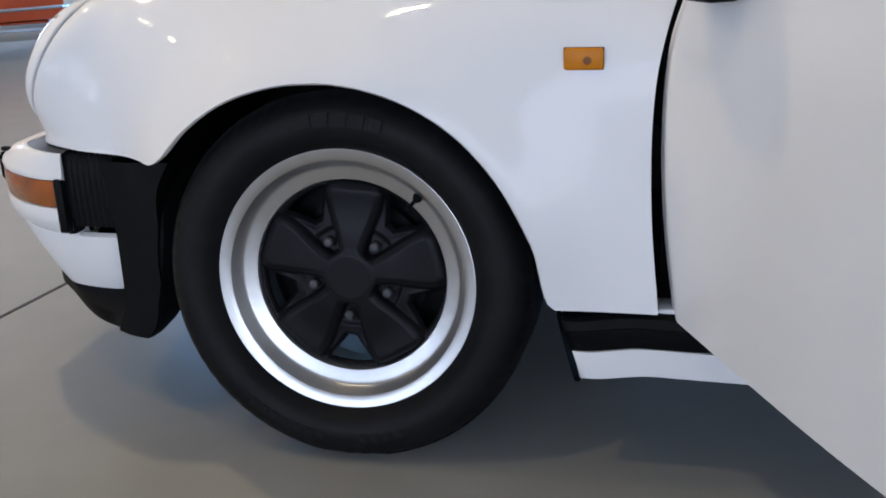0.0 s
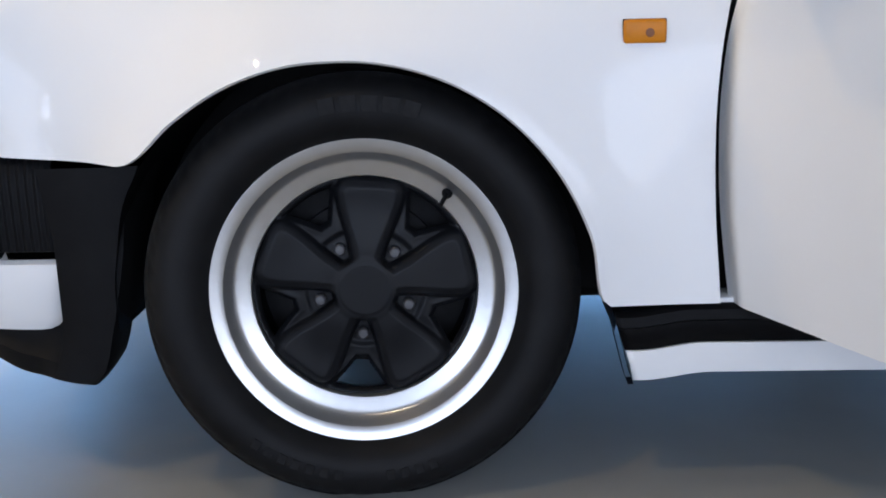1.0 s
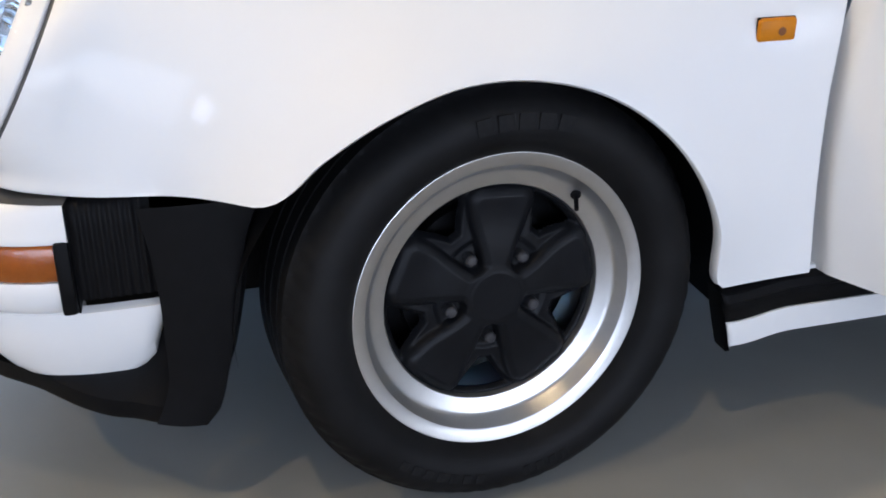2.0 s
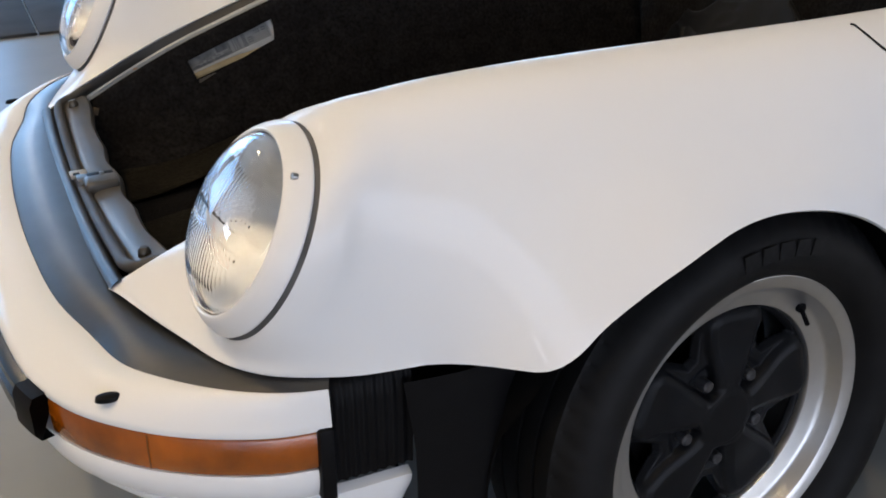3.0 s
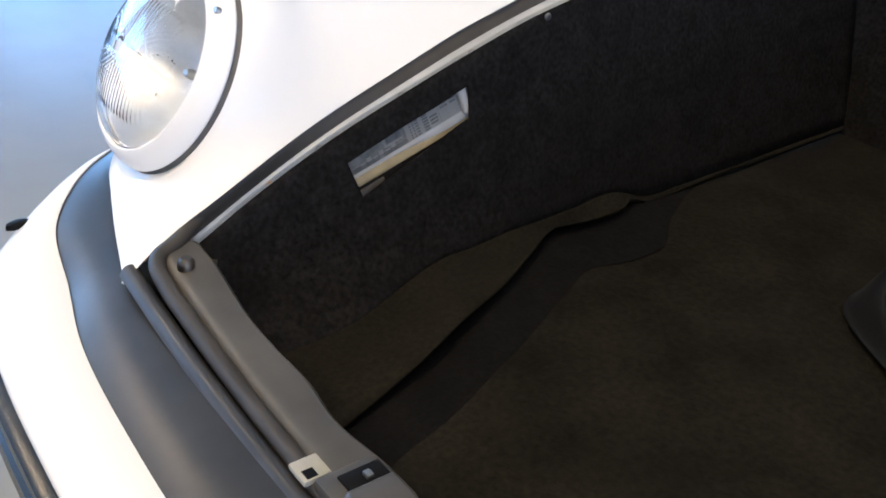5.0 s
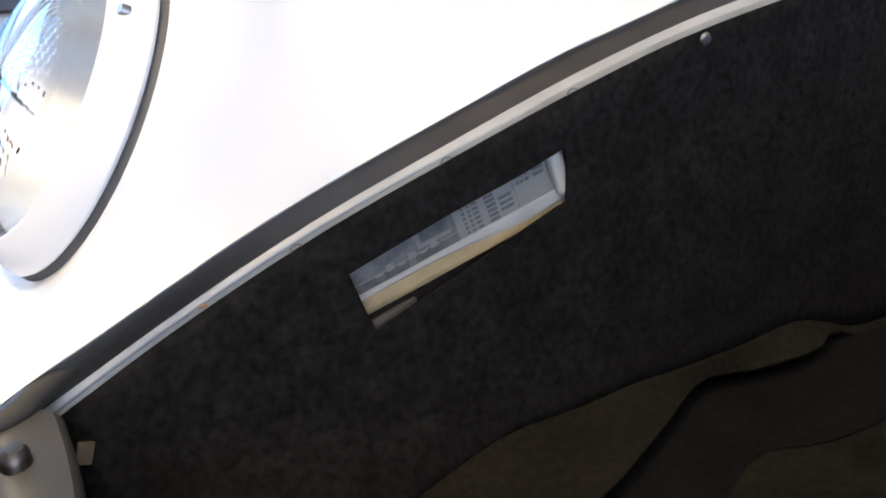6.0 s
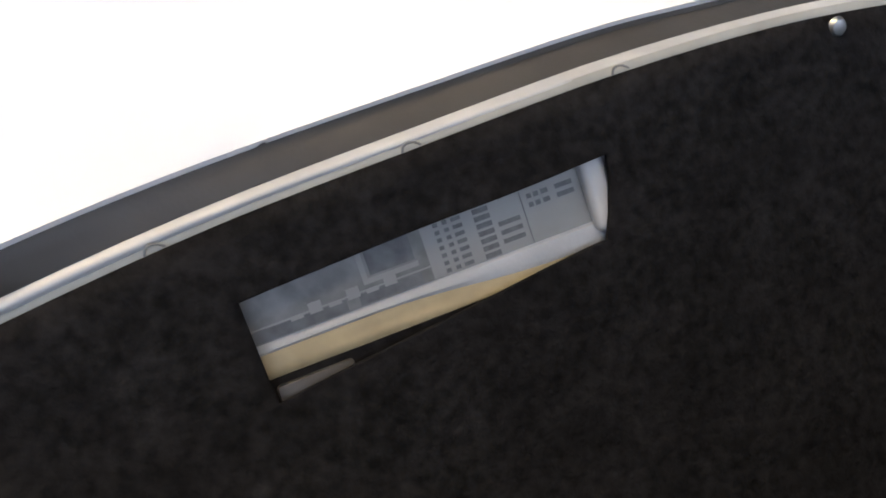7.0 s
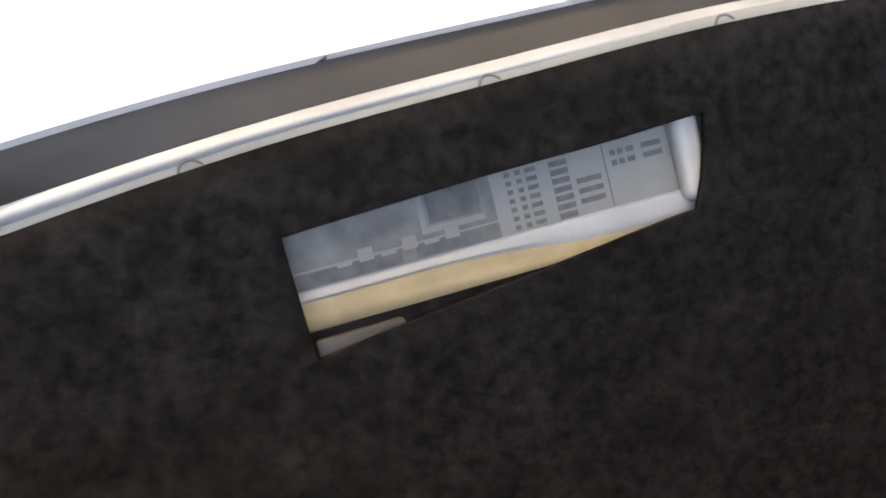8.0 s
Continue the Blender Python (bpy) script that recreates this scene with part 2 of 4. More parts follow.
def hall():
    """The exhibition hall: floor, walls with tall windows, ceiling with lamps."""
    x0, x1, y0, y1, h = -13.0, 12.0, -15.0, 11.0, 4.6
    floor = part("floor", box(x0, x1, y0, y1, -0.2, FLOOR_Z), FLOOR, None)
    tagged(floor, "smooth grey epoxy hall floor with a satin sheen", "floor", kind="structure")
    joint = part("floor_joint", box(-1.073, -1.061, y0, 2.94, FLOOR_Z - 0.002, FLOOR_Z + 0.0012), JOINT, None)
    tagged(joint, "thin dark expansion joint in the grey floor", "floor joint", kind="structure")
    dark = thing("dark_floor", "dark grey boards beyond the pale epoxy floor", "floor", kind="structure")
    w = 0.18
    for k in range(28):
        x = -1.6 + k * w
        part("board", box(x, x + w - 0.008, 2.94, 5.6, FLOOR_Z - 0.002, FLOOR_Z + 0.010 + 0.001 * (k % 3), 0.002), FLOOR_DARK, dark)
    ceiling = part("ceiling", box(x0, x1, y0, y1, h, h + 0.15), CEIL, None)
    tagged(ceiling, "beige painted hall ceiling", "ceiling", kind="structure")

    def wall(name, along, at, a0, a1, openings):
        """A wall 0.3 m thick along x or y, with openings (from, to, sill, head)."""
        bms, cuts = [], sorted(openings)
        t0, t1 = (at, at + 0.3) if at > 0 else (at - 0.3, at)

        def slab(a, b, z0, z1):
            bms.append(box(a, b, t0, t1, z0, z1) if along == "x" else box(t0, t1, a, b, z0, z1))

        edge = a0
        for a, b, s, hd in cuts:
            slab(edge, a, 0, h)
            slab(a, b, 0, s)
            slab(a, b, hd, h)
            edge = b
        slab(edge, a1, 0, h)
        tagged(part(name, joined(*bms), WALL, None), "pale plastered hall wall with tall windows" if openings else "pale plastered hall wall", "wall", kind="structure")
        for n, (a, b, s, hd) in enumerate(cuts):
            win = thing("window_" + name[5:] + "_" + "abcdef"[n], "tall dark-framed unseen hall window", "window", kind="structure")
            mid = (t0 + t1) / 2
            bars = [(a, b, s, s + 0.06), (a, b, hd - 0.06, hd), (a, a + 0.06, s + 0.06, hd - 0.06), (b - 0.06, b, s + 0.06, hd - 0.06)]
            m = (a + b) / 2
            bars.append((m - 0.03, m + 0.03, s + 0.06, hd - 0.06))
            for p, q, z0, z1 in bars:
                bm = box(p, q, mid - 0.03, mid + 0.03, z0, z1, 0.004) if along == "x" else box(mid - 0.03, mid + 0.03, p, q, z0, z1, 0.004)
                part("window_frame", bm, BLACK, win)
            for p, q in ((a + 0.06, m - 0.03), (m + 0.03, b - 0.06)):
                bm = box(p, q, mid - 0.004, mid + 0.004, s + 0.06, hd - 0.06) if along == "x" else box(mid - 0.004, mid + 0.004, p, q, s + 0.06, hd - 0.06)
                part("pane", bm, PANE, win).visible_shadow = False

    wall("wall_north", "x", y1, x0, x1, WIN_NORTH)
    wall("wall_south", "x", y0, x0, x1, WIN_SOUTH)
    wall("wall_west", "y", x0, y0, y1, WIN_WEST)
    wall("wall_east", "y", x1, y0, y1, [])
    ground = part("ground", box(-400, 400, -400, 400, -0.5, -0.3), FLOOR_DARK, None)
    tagged(ground, "dark paved ground outside the hall", "ground", kind="structure")


def spotlight(x, y, power=SPOT_W, cone=120, size=0.09):
    lamp = thing("ceiling_spotlight", "round recessed ceiling spotlight with warm light", "spotlight", (x, y, 4.6), "ceiling spotlights")
    ring = lathe([(0.075, -0.016), (0.09, -0.02), (0.105, -0.018), (0.11, -0.010), (0.11, 0.0)], Matrix(), 32)
    part("rim", ring, STEEL, lamp)
    part("bulb", lathe([(0.0, -0.012), (0.04, -0.013), (0.075, -0.016)], Matrix(), 32), BULB, lamp, "glowing warm lamp face")
    data = bpy.data.lights.new("warm_beam", "SPOT")
    data.energy, data.color, data.spot_size, data.spot_blend, data.shadow_soft_size = power, (1.0, 0.75, 0.43), radians(cone), 0.7, size
    ob = new("warm_beam", data)
    ob.parent = lamp
    ob.location = (0, 0, -0.03)
    return lamp


def far_car():
    """A red vintage car far behind, with bright trim and sill."""
    car = thing("vintage_car", "orange-red vintage car with bright trim and chrome sill", "car", (-6.69, 4.07, FLOOR_Z))
    turn = pose(0, 0, 0, 0, 0, 40)
    body = [[(x, y * (1 - 0.1 * step(0.6, 1.0, abs(x) / 2.0)), z) for y, z in ((-0.8, 0.28), (-0.83, 0.45), (-0.8, 0.72), (-0.7, 0.82), (0.7, 0.82), (0.8, 0.72), (0.83, 0.45), (0.8, 0.28))] for x in np.linspace(-2.0, 2.0, 9)]
    bm = grid(body, close_v=True)
    bmesh.ops.holes_fill(bm, edges=bm.edges)
    bm.transform(turn)
    part("body", bm, RED, car)
    cab = box(-0.9, 0.9, -0.65, 0.65, 0.8, 1.35, 0.18, turn)
    part("cabin", cab, RED, car)
    for z, r in ((0.37, 0.014), (0.56, 0.012)):
        loop = smooth_path([(-1.0, -0.86, z), (0, -0.88, z), (1.6, -0.87, z), (2.05, -0.7, z), (2.12, 0, z), (2.05, 0.7, z), (1.6, 0.87, z)], 40)
        bm = tube(loop, r)
        bm.transform(turn)
        part("chrome_trim", bm, CHROME, car)
    part("sill", box(-1.9, 1.9, -0.88, 0.88, 0.14, 0.27, 0.03, turn), CHROME, car, "bright chrome sill")
    for x in (-1.35, 0.75):
        for y in (-0.72, 0.72):
            wheel = lathe([(0.0, 0.06), (0.16, 0.07), (0.17, 0.085), (0.29, 0.085), (0.32, 0.06), (0.32, -0.06), (0.29, -0.085), (0.0, -0.085)], turn @ pose(x, y, 0.32, 90 if y < 0 else -90), 40)
            part("wheel", wheel, TYRE, car)
    return car


def stand():
    """A dark display stand on thin legs, beyond the car."""
    ob = thing("display_stand", "black metal display stand on thin crossed legs", "stand", (0.45, 3.295, FLOOR_Z + 0.002))
    part("tabletop", box(-0.58, 0.58, -0.33, 0.33, 0.72, 0.76, 0.006), BLACK, ob)
    for x in (-1, 1):
        for y in (-1, 1):
            part("leg", tube([(x * 0.585, y * 0.335, 0.010), (x * 0.42, y * 0.10, 0.73)], 0.013), BLACK, ob)
    for y in (-0.30, 0.30):
        part("crossbar", tube([(-0.55, y, 0.055), (0.55, y, 0.055)], 0.011), BLACK, ob)
    part("castor", box(-0.30, -0.22, -0.33, -0.27, 0.05, 0.11, 0.012), BLACK, ob)


hall()
far_car()
stand()
for sx, sy in ((-4.0, -1.0), (-5.5, -2.9), (-2.0, 0.3), (5.6, 2.6), (-7.2, -4.2)):
    spotlight(sx, sy)
spotlight(-1.2, -2.0, 120)
spotlight(-4.1, 5.7, 110)
spotlight(-2.65, 4.6, 250, 150, 0.25)


def pendant_lamp(x, y, z, r):
    """A round white glass lamp on a thin rod from the ceiling."""
    ob = thing("pendant_lamp", "round white glass pendant lamp, lit, under the ceiling", "lamp", (x, y, 4.6))
    part("canopy", lathe([(0.0, -0.03), (0.05, -0.03), (0.06, -0.02), (0.06, 0.0)], Matrix(), 24), STEEL, ob)
    part("rod", tube([(0, 0, -0.02), (0, 0, z + r - 4.6)], 0.008), STEEL, ob)
    globe = [(r * math.sin(a), z - 4.6 - r * math.cos(a)) for a in np.linspace(0.0, math.pi, 20)]
    part("globe", lathe(globe, Matrix(), 32), GLOBE, ob, "glowing white glass globe")


pendant_lamp(-1.83, 7.9, 2.3, 0.25)

# ---- the white sports car: nose to -x, wheel axle at x 0, centreline at y 0 ----
car = thing("sports_car", "white sports car with open luggage lid and open door", "car")

HOOD_X = (-0.711, -0.68, -0.64, -0.60, -0.56, -0.50, -0.45, -0.35, -0.25, -0.2, -0.1, 0.1, 0.4, 0.8)
HOOD_Y = cubic(HOOD_X, (0.360, 0.368, 0.374, 0.378, 0.383, 0.393, 0.400, 0.412, 0.425, 0.431, 0.445, 0.470, 0.493, 0.51))
HOOD_Z = cubic(HOOD_X, (0.500, 0.519, 0.540, 0.558, 0.576, 0.600, 0.618, 0.650, 0.680, 0.6915, 0.712, 0.735, 0.758, 0.782))
CROWN_Y = cubic((-0.51, -0.3, 0.0, 0.8), (0.556, 0.562, 0.568, 0.575))
CROWN_Z = cubic((-0.51, -0.45, -0.4, -0.3, -0.15, 0.0, 0.2, 0.4, 0.8), (0.754, 0.769, 0.776, 0.782, 0.786, 0.787, 0.788, 0.792, 0.803))
SIDE_Y = cubic((-0.45, -0.3, 0.0, 0.2, 0.5, 0.8), (0.668, 0.685, 0.702, 0.706, 0.712, 0.715))
SIDE_Z = cubic((-0.45, 0.8), (0.56, 0.58))
FRONT = -0.42
LIP = [(-0.42, 0.4935), (-0.36, 0.4930), (-0.322, 0.4925), (-0.295, 0.500), (-0.237, 0.550), (-0.160, 0.597), (-0.087, 0.620), (-0.01, 0.625), (0.068, 0.615), (0.136, 0.590), (0.207, 0.543), (0.269, 0.473), (0.311, 0.389), (0.341, 0.285), (0.478, 0.285)]


def section(x, f):
    """The fender's skin at x: f is 0 at the lid's edge, 0.35 on the crown, 0.7 on the flank and 1 at the sill."""
    hy, hz, cy, cz, sy, sz = HOOD_Y(x), HOOD_Z(x), CROWN_Y(x), CROWN_Z(x), SIDE_Y(x), SIDE_Z(x)
    if f <= 0.35:
        t = f / 0.35
        dy, dz = cy - hy, cz - hz
        p = [(hy, hz), (hy + 0.45 * dy, hz + 0.39 * dz), (cy - 0.26 * dy, cz), (cy, cz)]
        b = ((1 - t) ** 3, 3 * t * (1 - t) ** 2, 3 * t * t * (1 - t), t**3)
        y, z = (sum(k * q[n] for k, q in zip(b, p)) for n in (0, 1))
    elif f <= 0.7:
        a = (f - 0.35) / 0.35 * math.pi / 2
        y, z = cy + (sy - cy) * math.sin(a) ** 0.92, sz + (cz - sz) * math.cos(a) ** 0.92
    else:
        s = (f - 0.7) / 0.3
        y, z = sy + (0.008 if x > 0 else 0.004) * s, sz + (0.27 - sz) * s
    d = math.hypot(x, z - 0.29) - 0.337
    lift = step(-0.15, 0.5, (z - 0.29) / max(math.hypot(x, z - 0.29), 0.05))
    if f > 0.35:
        y += 0.056 * (0.25 + 0.75 * lift) * (1 - 0.2 * step(0.0, 0.2, x)) * step(0.35, 0.66, f) * math.exp(-((max(d, 0) / 0.085) ** 1.25))
        y += 0.032 * step(-0.43, -0.30, x) * step(0.0, -0.17, x) * step(0.4, 0.68, f) * math.exp(-((max(d, 0) / 0.12) ** 1.5))
    return Vector((x, y, z))


def sag(x, side):
    """How far the opening's edge lies lower on the near side."""
    return 0.016 * step(-0.25, -0.06, x) if side < 0 else 0.0


def level(x, z):
    """The f at which the skin at x comes down to the height z."""
    a, b = 0.36, 1.0
    for _ in range(30):
        m = (a + b) / 2
        a, b = (m, b) if section(x, m).z > z else (a, m)
    return a


LAMP_C, LAMP_R, LAMP_TILT = Vector((-0.568, 0.5525, 0.6366)), 0.1247, radians(28.7)
LAMP_N = Vector((-math.cos(LAMP_TILT), 0.032, math.sin(LAMP_TILT))).normalized()
LAMP_U = LAMP_N.cross(Vector((0, 0, 1))).normalized()
LAMP_V = LAMP_U.cross(LAMP_N)


# the curved rear edge of the fender, along which the door closes
REAR = cubic((0.24, 0.29, 0.41, 0.514, 0.625, 0.685, 0.729, 0.80), (0.494, 0.490, 0.479, 0.476, 0.482, 0.493, 0.504, 0.522))


def fender(side):
    """A front fender: the skin over the wheel, and the nose round the headlamp."""
    low = smooth_path(LIP, 90)
    rows = []
    tops = np.linspace(FRONT, 0.522, len(low))
    for (xl, zl), xt in zip(low, tops):
        fl = level(xl, zl)
        row = []
        for v in np.linspace(0, 1, 44):
            row.append(section(xt + (xl - xt) * v**1.6, fl * v))
        e = row[-1]
        turned = step(-0.34, -0.26, xl)
        out = Vector((e.x, 0, e.z - 0.29)).normalized().lerp(Vector((0, 0, -1)), step(0.330, 0.348, xl))
        row += [e + Vector((0, -0.004, 0)) - out * 0.003 * turned, e + Vector((0, -0.012 - 0.010 * turned, 0.001 - 0.001 * turned))]
        row.insert(0, row[0] + Vector((0, 0.006, -0.006)))
        rows.append(row)
    back = sorted((p.z, p.x) for p in rows[-1][1:45])
    for p in [p for row in rows for p in row]:
        now = float(np.interp(p.z, [b[0] for b in back], [b[1] for b in back]))
        p.x += (REAR(min(p.z, 0.80)) - now) * step(0.36, 0.50, p.x)
    skin = grid(mirrored(rows, side))
    # the nose, from the headlamp's rim to the edges round it
    arc = [(section(FRONT, f), 0) for f in np.linspace(0, level(FRONT, 0.4935), 44)]
    edge = smooth_path([tuple(arc[-1][0]), (-0.50, 0.677, 0.498), (-0.545, 0.666, 0.500), (-0.588, 0.646, 0.501), (-0.625, 0.603, 0.501), (-0.652, 0.537, 0.501), (-0.678, 0.468, 0.501), (-0.711, 0.362, 0.500)], 40)
    arc += [(Vector(p), 1) for p in edge[1:]]
    arc += [(Vector((x, HOOD_Y(x), HOOD_Z(x))), 2) for x in np.linspace(-0.711, FRONT, 26)[1:-1]]
    ang = []
    for p, _ in arc:
        d = p - LAMP_C
        ang.append(math.atan2(d.dot(LAMP_V), d.dot(LAMP_U)))
    ang = np.unwrap(ang)
    sgn = 1 if ang[-1] > ang[0] else -1
    ang = sgn * np.maximum.accumulate(sgn * ang)
    n = len(arc)
    kind = np.array([k for _, k in arc], float)
    ab = np.array([[(1.0, 0.04), (0.4, 0.9), (0.3, 0.85)][int(k)] for k in kind])
    for _ in range(4):
        ab = (np.roll(ab, 1, 0) + ab + np.roll(ab, -1, 0)) / 3
    rims, t0s, t1s = [], [], []
    for i, (p, k) in enumerate(arc):
        rad = math.cos(ang[i]) * LAMP_U + math.sin(ang[i]) * LAMP_V
        r = LAMP_C + LAMP_R * rad - LAMP_N * 0.0070
        length = (p - r).length
        up = step(0.2, 0.95, rad.dot(LAMP_V)) if k == 0 else 0
        t0 = (-LAMP_N * (ab[i][0] - 0.35 * up) + rad * (ab[i][1] + 1.55 * up)) * length
        if k == 0:
            f = level(FRONT, 0.4935) * i / 43
            t1 = (section(FRONT + 0.01, f) - section(FRONT, f)).normalized() * length
        elif k == 1:
            t0 = t0 * 0.6 + (p - r) * 0.4
            t1 = Vector((0.15, 0, -1)).normalized() * length * 0.35 + (p - r) * 0.65
        else:
            t0, t1 = t0 * 0.25 + (p - r) * 0.75, p - r
        rims.append((r, rad))
        t0s.append(t0)
        t1s.append(t1)
    t0s, t1s = np.array(t0s), np.array(t1s)
    keep = (kind == 0) & (np.arange(n) < 40)
    for _ in range(14):
        t0s = (np.roll(t0s, 1, 0) + 2 * t0s + np.roll(t0s, -1, 0)) / 4
        soft = (np.roll(t1s, 1, 0) + 2 * t1s + np.roll(t1s, -1, 0)) / 4
        t1s = np.where(keep[:, None], t1s, soft)
    rows = []
    for (p, k), (r, rad), t0, t1 in zip(arc, rims, t0s, t1s):
        row = [r - LAMP_N * 0.010 - rad * 0.004, r - LAMP_N * 0.001 - rad * 0.0007]
        for s in np.linspace(0, 1, 18):
            h = (2 * s**3 - 3 * s**2 + 1, s**3 - 2 * s**2 + s, 3 * s**2 - 2 * s**3, s**3 - s**2)
            row.append(h[0] * r + h[1] * Vector(t0) + h[2] * p + h[3] * Vector(t1))
        row.append(p if k == 0 else p + (Vector((0.006, -0.010, 0.001)) if k == 1 else Vector((0.002, 0.006, -0.006))))
        rows.append(row)
    nose = grid(mirrored(rows, side), close_u=True)
    for v in skin.verts:
        hy, cy = HOOD_Y(v.co.x), CROWN_Y(v.co.x)
        v.co.z -= sag(v.co.x, side) * min(max((cy - abs(v.co.y)) / (cy - hy), 0), 1)
    both = joined(skin, nose)
    bmesh.ops.remove_doubles(both, verts=both.verts, dist=0.0004)
    # even out the joins, leaving the edges where they are
    both.verts.index_update()
    pos = np.array([v.co for v in both.verts])
    a, b = np.array([[v.index for v in e.verts] for e in both.edges]).T
    count = np.zeros(len(pos))
    np.add.at(count, a, 1)
    np.add.at(count, b, 1)
    weight = np.zeros(len(pos))
    for v in both.verts:
        p = Vector((v.co.x, abs(v.co.y), v.co.z))
        away = (p - LAMP_C) - LAMP_N * (p - LAMP_C).dot(LAMP_N)
        if v.is_boundary or not -0.72 < p.x < -0.2:
            continue
        w = step(0.002, 0.025, away.length - LAMP_R) if (p - LAMP_C).dot(LAMP_N) > -0.05 else 1
        w *= step(0.497, 0.53, p.z) * step(0.345, 0.39, math.hypot(p.x, p.z - 0.29)) * step(-0.34, -0.46, p.x)
        w *= 1 - 0.9 * step(0.68, 0.725, p.z)
        weight[v.index] = w * step(0.004, 0.02, math.hypot(p.y - HOOD_Y(p.x), p.z - HOOD_Z(p.x)))
    for _ in range(60):
        total = np.zeros_like(pos)
        np.add.at(total, a, pos[b])
        np.add.at(total, b, pos[a])
        pos += 0.6 * weight[:, None] * (total / count[:, None] - pos)
    for v in both.verts:
        v.co = pos[v.index]
    ob = part("front_fender", both, PAINT, car, sharp=50)
    if side < 0:
        flap = smooth_path([(0.215, 0.80), (0.222, 0.775), (0.25, 0.748), (0.30, 0.735), (0.36, 0.733), (0.42, 0.738), (0.45, 0.76), (0.455, 0.80)], 40)
        line = []
        for x, z in flap:
            p = section(x, level(x, min(z, CROWN_Z(x) - 0.004)))
            line.append((p.x, -p.y - 0.0006, p.z + 0.0006))
        part("fuel_flap_gap", tube(line, 0.0016, 6), BLACK, ob, "thin dark gap round the fuel flap")
    # the upper body behind the fender, up to the windscreen
    rows = [[section(x, f) for f in np.linspace(0, 0.52, 24)] for x in np.linspace(0.516, 0.95, 14)]
    part("scuttle", grid(mirrored(rows, side)), PAINT, car, thick=0.003)
    return ob


def headlamp(side):
    c, n = Vector((LAMP_C.x, side * LAMP_C.y, LAMP_C.z)), Vector((LAMP_N.x, side * LAMP_N.y, LAMP_N.z))
    m = Matrix.Translation(c) @ n.to_track_quat("Z", "Y").to_matrix().to_4x4()
    ring = [(0.112, -0.010), (0.1190, -0.0030), (0.1222, -0.0015), (0.1233, 0.0008), (0.1228, 0.0032), (0.1178, 0.0125), (0.1125, 0.0195), (0.1080, 0.0240), (0.1055, 0.0252), (0.1038, 0.0246), (0.1028, 0.021), (0.1030, 0.004)]
    lamp = part("headlamp", lathe(ring, m), PAINT, car, "white headlamp ring")
    # bead whose even grey stands in for the soft shadow in the ring's gap
    part("gap_shade", lathe([(0.110, -0.022), (0.1245, -0.022), (0.1244, -0.0088), (0.1222, -0.0062), (0.1192, -0.0035), (0.110, -0.003)], m), GAP_GREY, lamp)
    dome = [(0.1022 * math.sin(a), 0.019 + 0.036 * math.cos(a)) for a in np.linspace(0.0, math.pi / 2, 36)]
    rows = []
    for k in range(256):
        a = 2 * math.pi * k / 256
        row = [(r * math.cos(a), r * math.sin(a), h) for r, h in dome]
        for r, h in reversed(dome):
            x, y = r * 0.965 * math.cos(a), r * 0.965 * math.sin(a)
            # two fields of vertical ribs with a plain band between them
            field = step(0.004, 0.007, y) * step(0.062, 0.058, y) + step(-0.012, -0.015, y) * step(-0.066, -0.062, y)
            flute = 0.0015 * abs(math.sin(math.pi * x / 0.0065)) * step(0.086, 0.080, r) * field
            row.append((x, y, h - 0.0050 + flute))
        rows.append(row)
    bm = grid(rows, close_u=True)
    bm.transform(m)
    lens = part("lens", bm, LENS, lamp, "clear fluted glass lens")
    lens.visible_shadow = False
    bowl = [(r, -0.058 + 6.9 * r * r) for r in np.linspace(0.012, 0.1012, 20)]
    part("reflector", lathe(bowl, m, 96), SILVERED, lamp, "silvered bowl")
    part("bulb", lathe([(0.0, -0.020), (0.004, -0.021), (0.006, -0.025), (0.006, -0.046), (0.011, -0.050), (0.011, -0.062), (0.0, -0.062)], m, 24), STEEL, lamp, "dull bulb cap")
    part("lens_gasket", lathe([(0.1015, 0.010), (0.1036, 0.012), (0.1036, 0.0215), (0.1022, 0.0222), (0.1012, 0.019)], m), GAP_GREY, lamp, "thin grey gasket round the lens")
    s = Vector((-0.540, side * 0.5525 - 0.0745, 0.719))
    d = s - c
    d = d - n * d.dot(n)
    at = c + d.normalized() * 0.1135 + n * 0.0185
    part("ring_screw", lathe([(0.0, 0.002), (0.0035, 0.0018), (0.0042, 0.0), (0.0042, -0.004)], Matrix.Translation(at) @ n.to_track_quat("Z", "Y").to_matrix().to_4x4(), 20), STEEL, lamp)


for side in (-1, 1):
    fender(side)
    headlamp(side)

# ---- bumper ----
HALF = [(-0.852, 0.0), (-0.848, 0.2), (-0.836, 0.36), (-0.817, 0.46), (-0.784, 0.533), (-0.738, 0.588), (-0.69, 0.628), (-0.64, 0.657), (-0.59, 0.677), (-0.535, 0.686)]
TOPS = [(-0.790, 0.0), (-0.786, 0.15), (-0.770, 0.32), (-0.745, 0.42), (-0.720, 0.522), (-0.682, 0.583), (-0.638, 0.630), (-0.599, 0.657), (-0.563, 0.673), (-0.535, 0.680)]
BODY = [(-0.716, 0.0), (-0.714, 0.15), (-0.706, 0.30), (-0.690, 0.40), (-0.655, 0.48), (-0.615, 0.555), (-0.575, 0.598), (-0.550, 0.622), (-0.530, 0.636), (-0.515, 0.640)]


def both_sides(half, n):
    p = smooth_path([(x, -y) for x, y in reversed(half)] + half[1:], n)
    return p


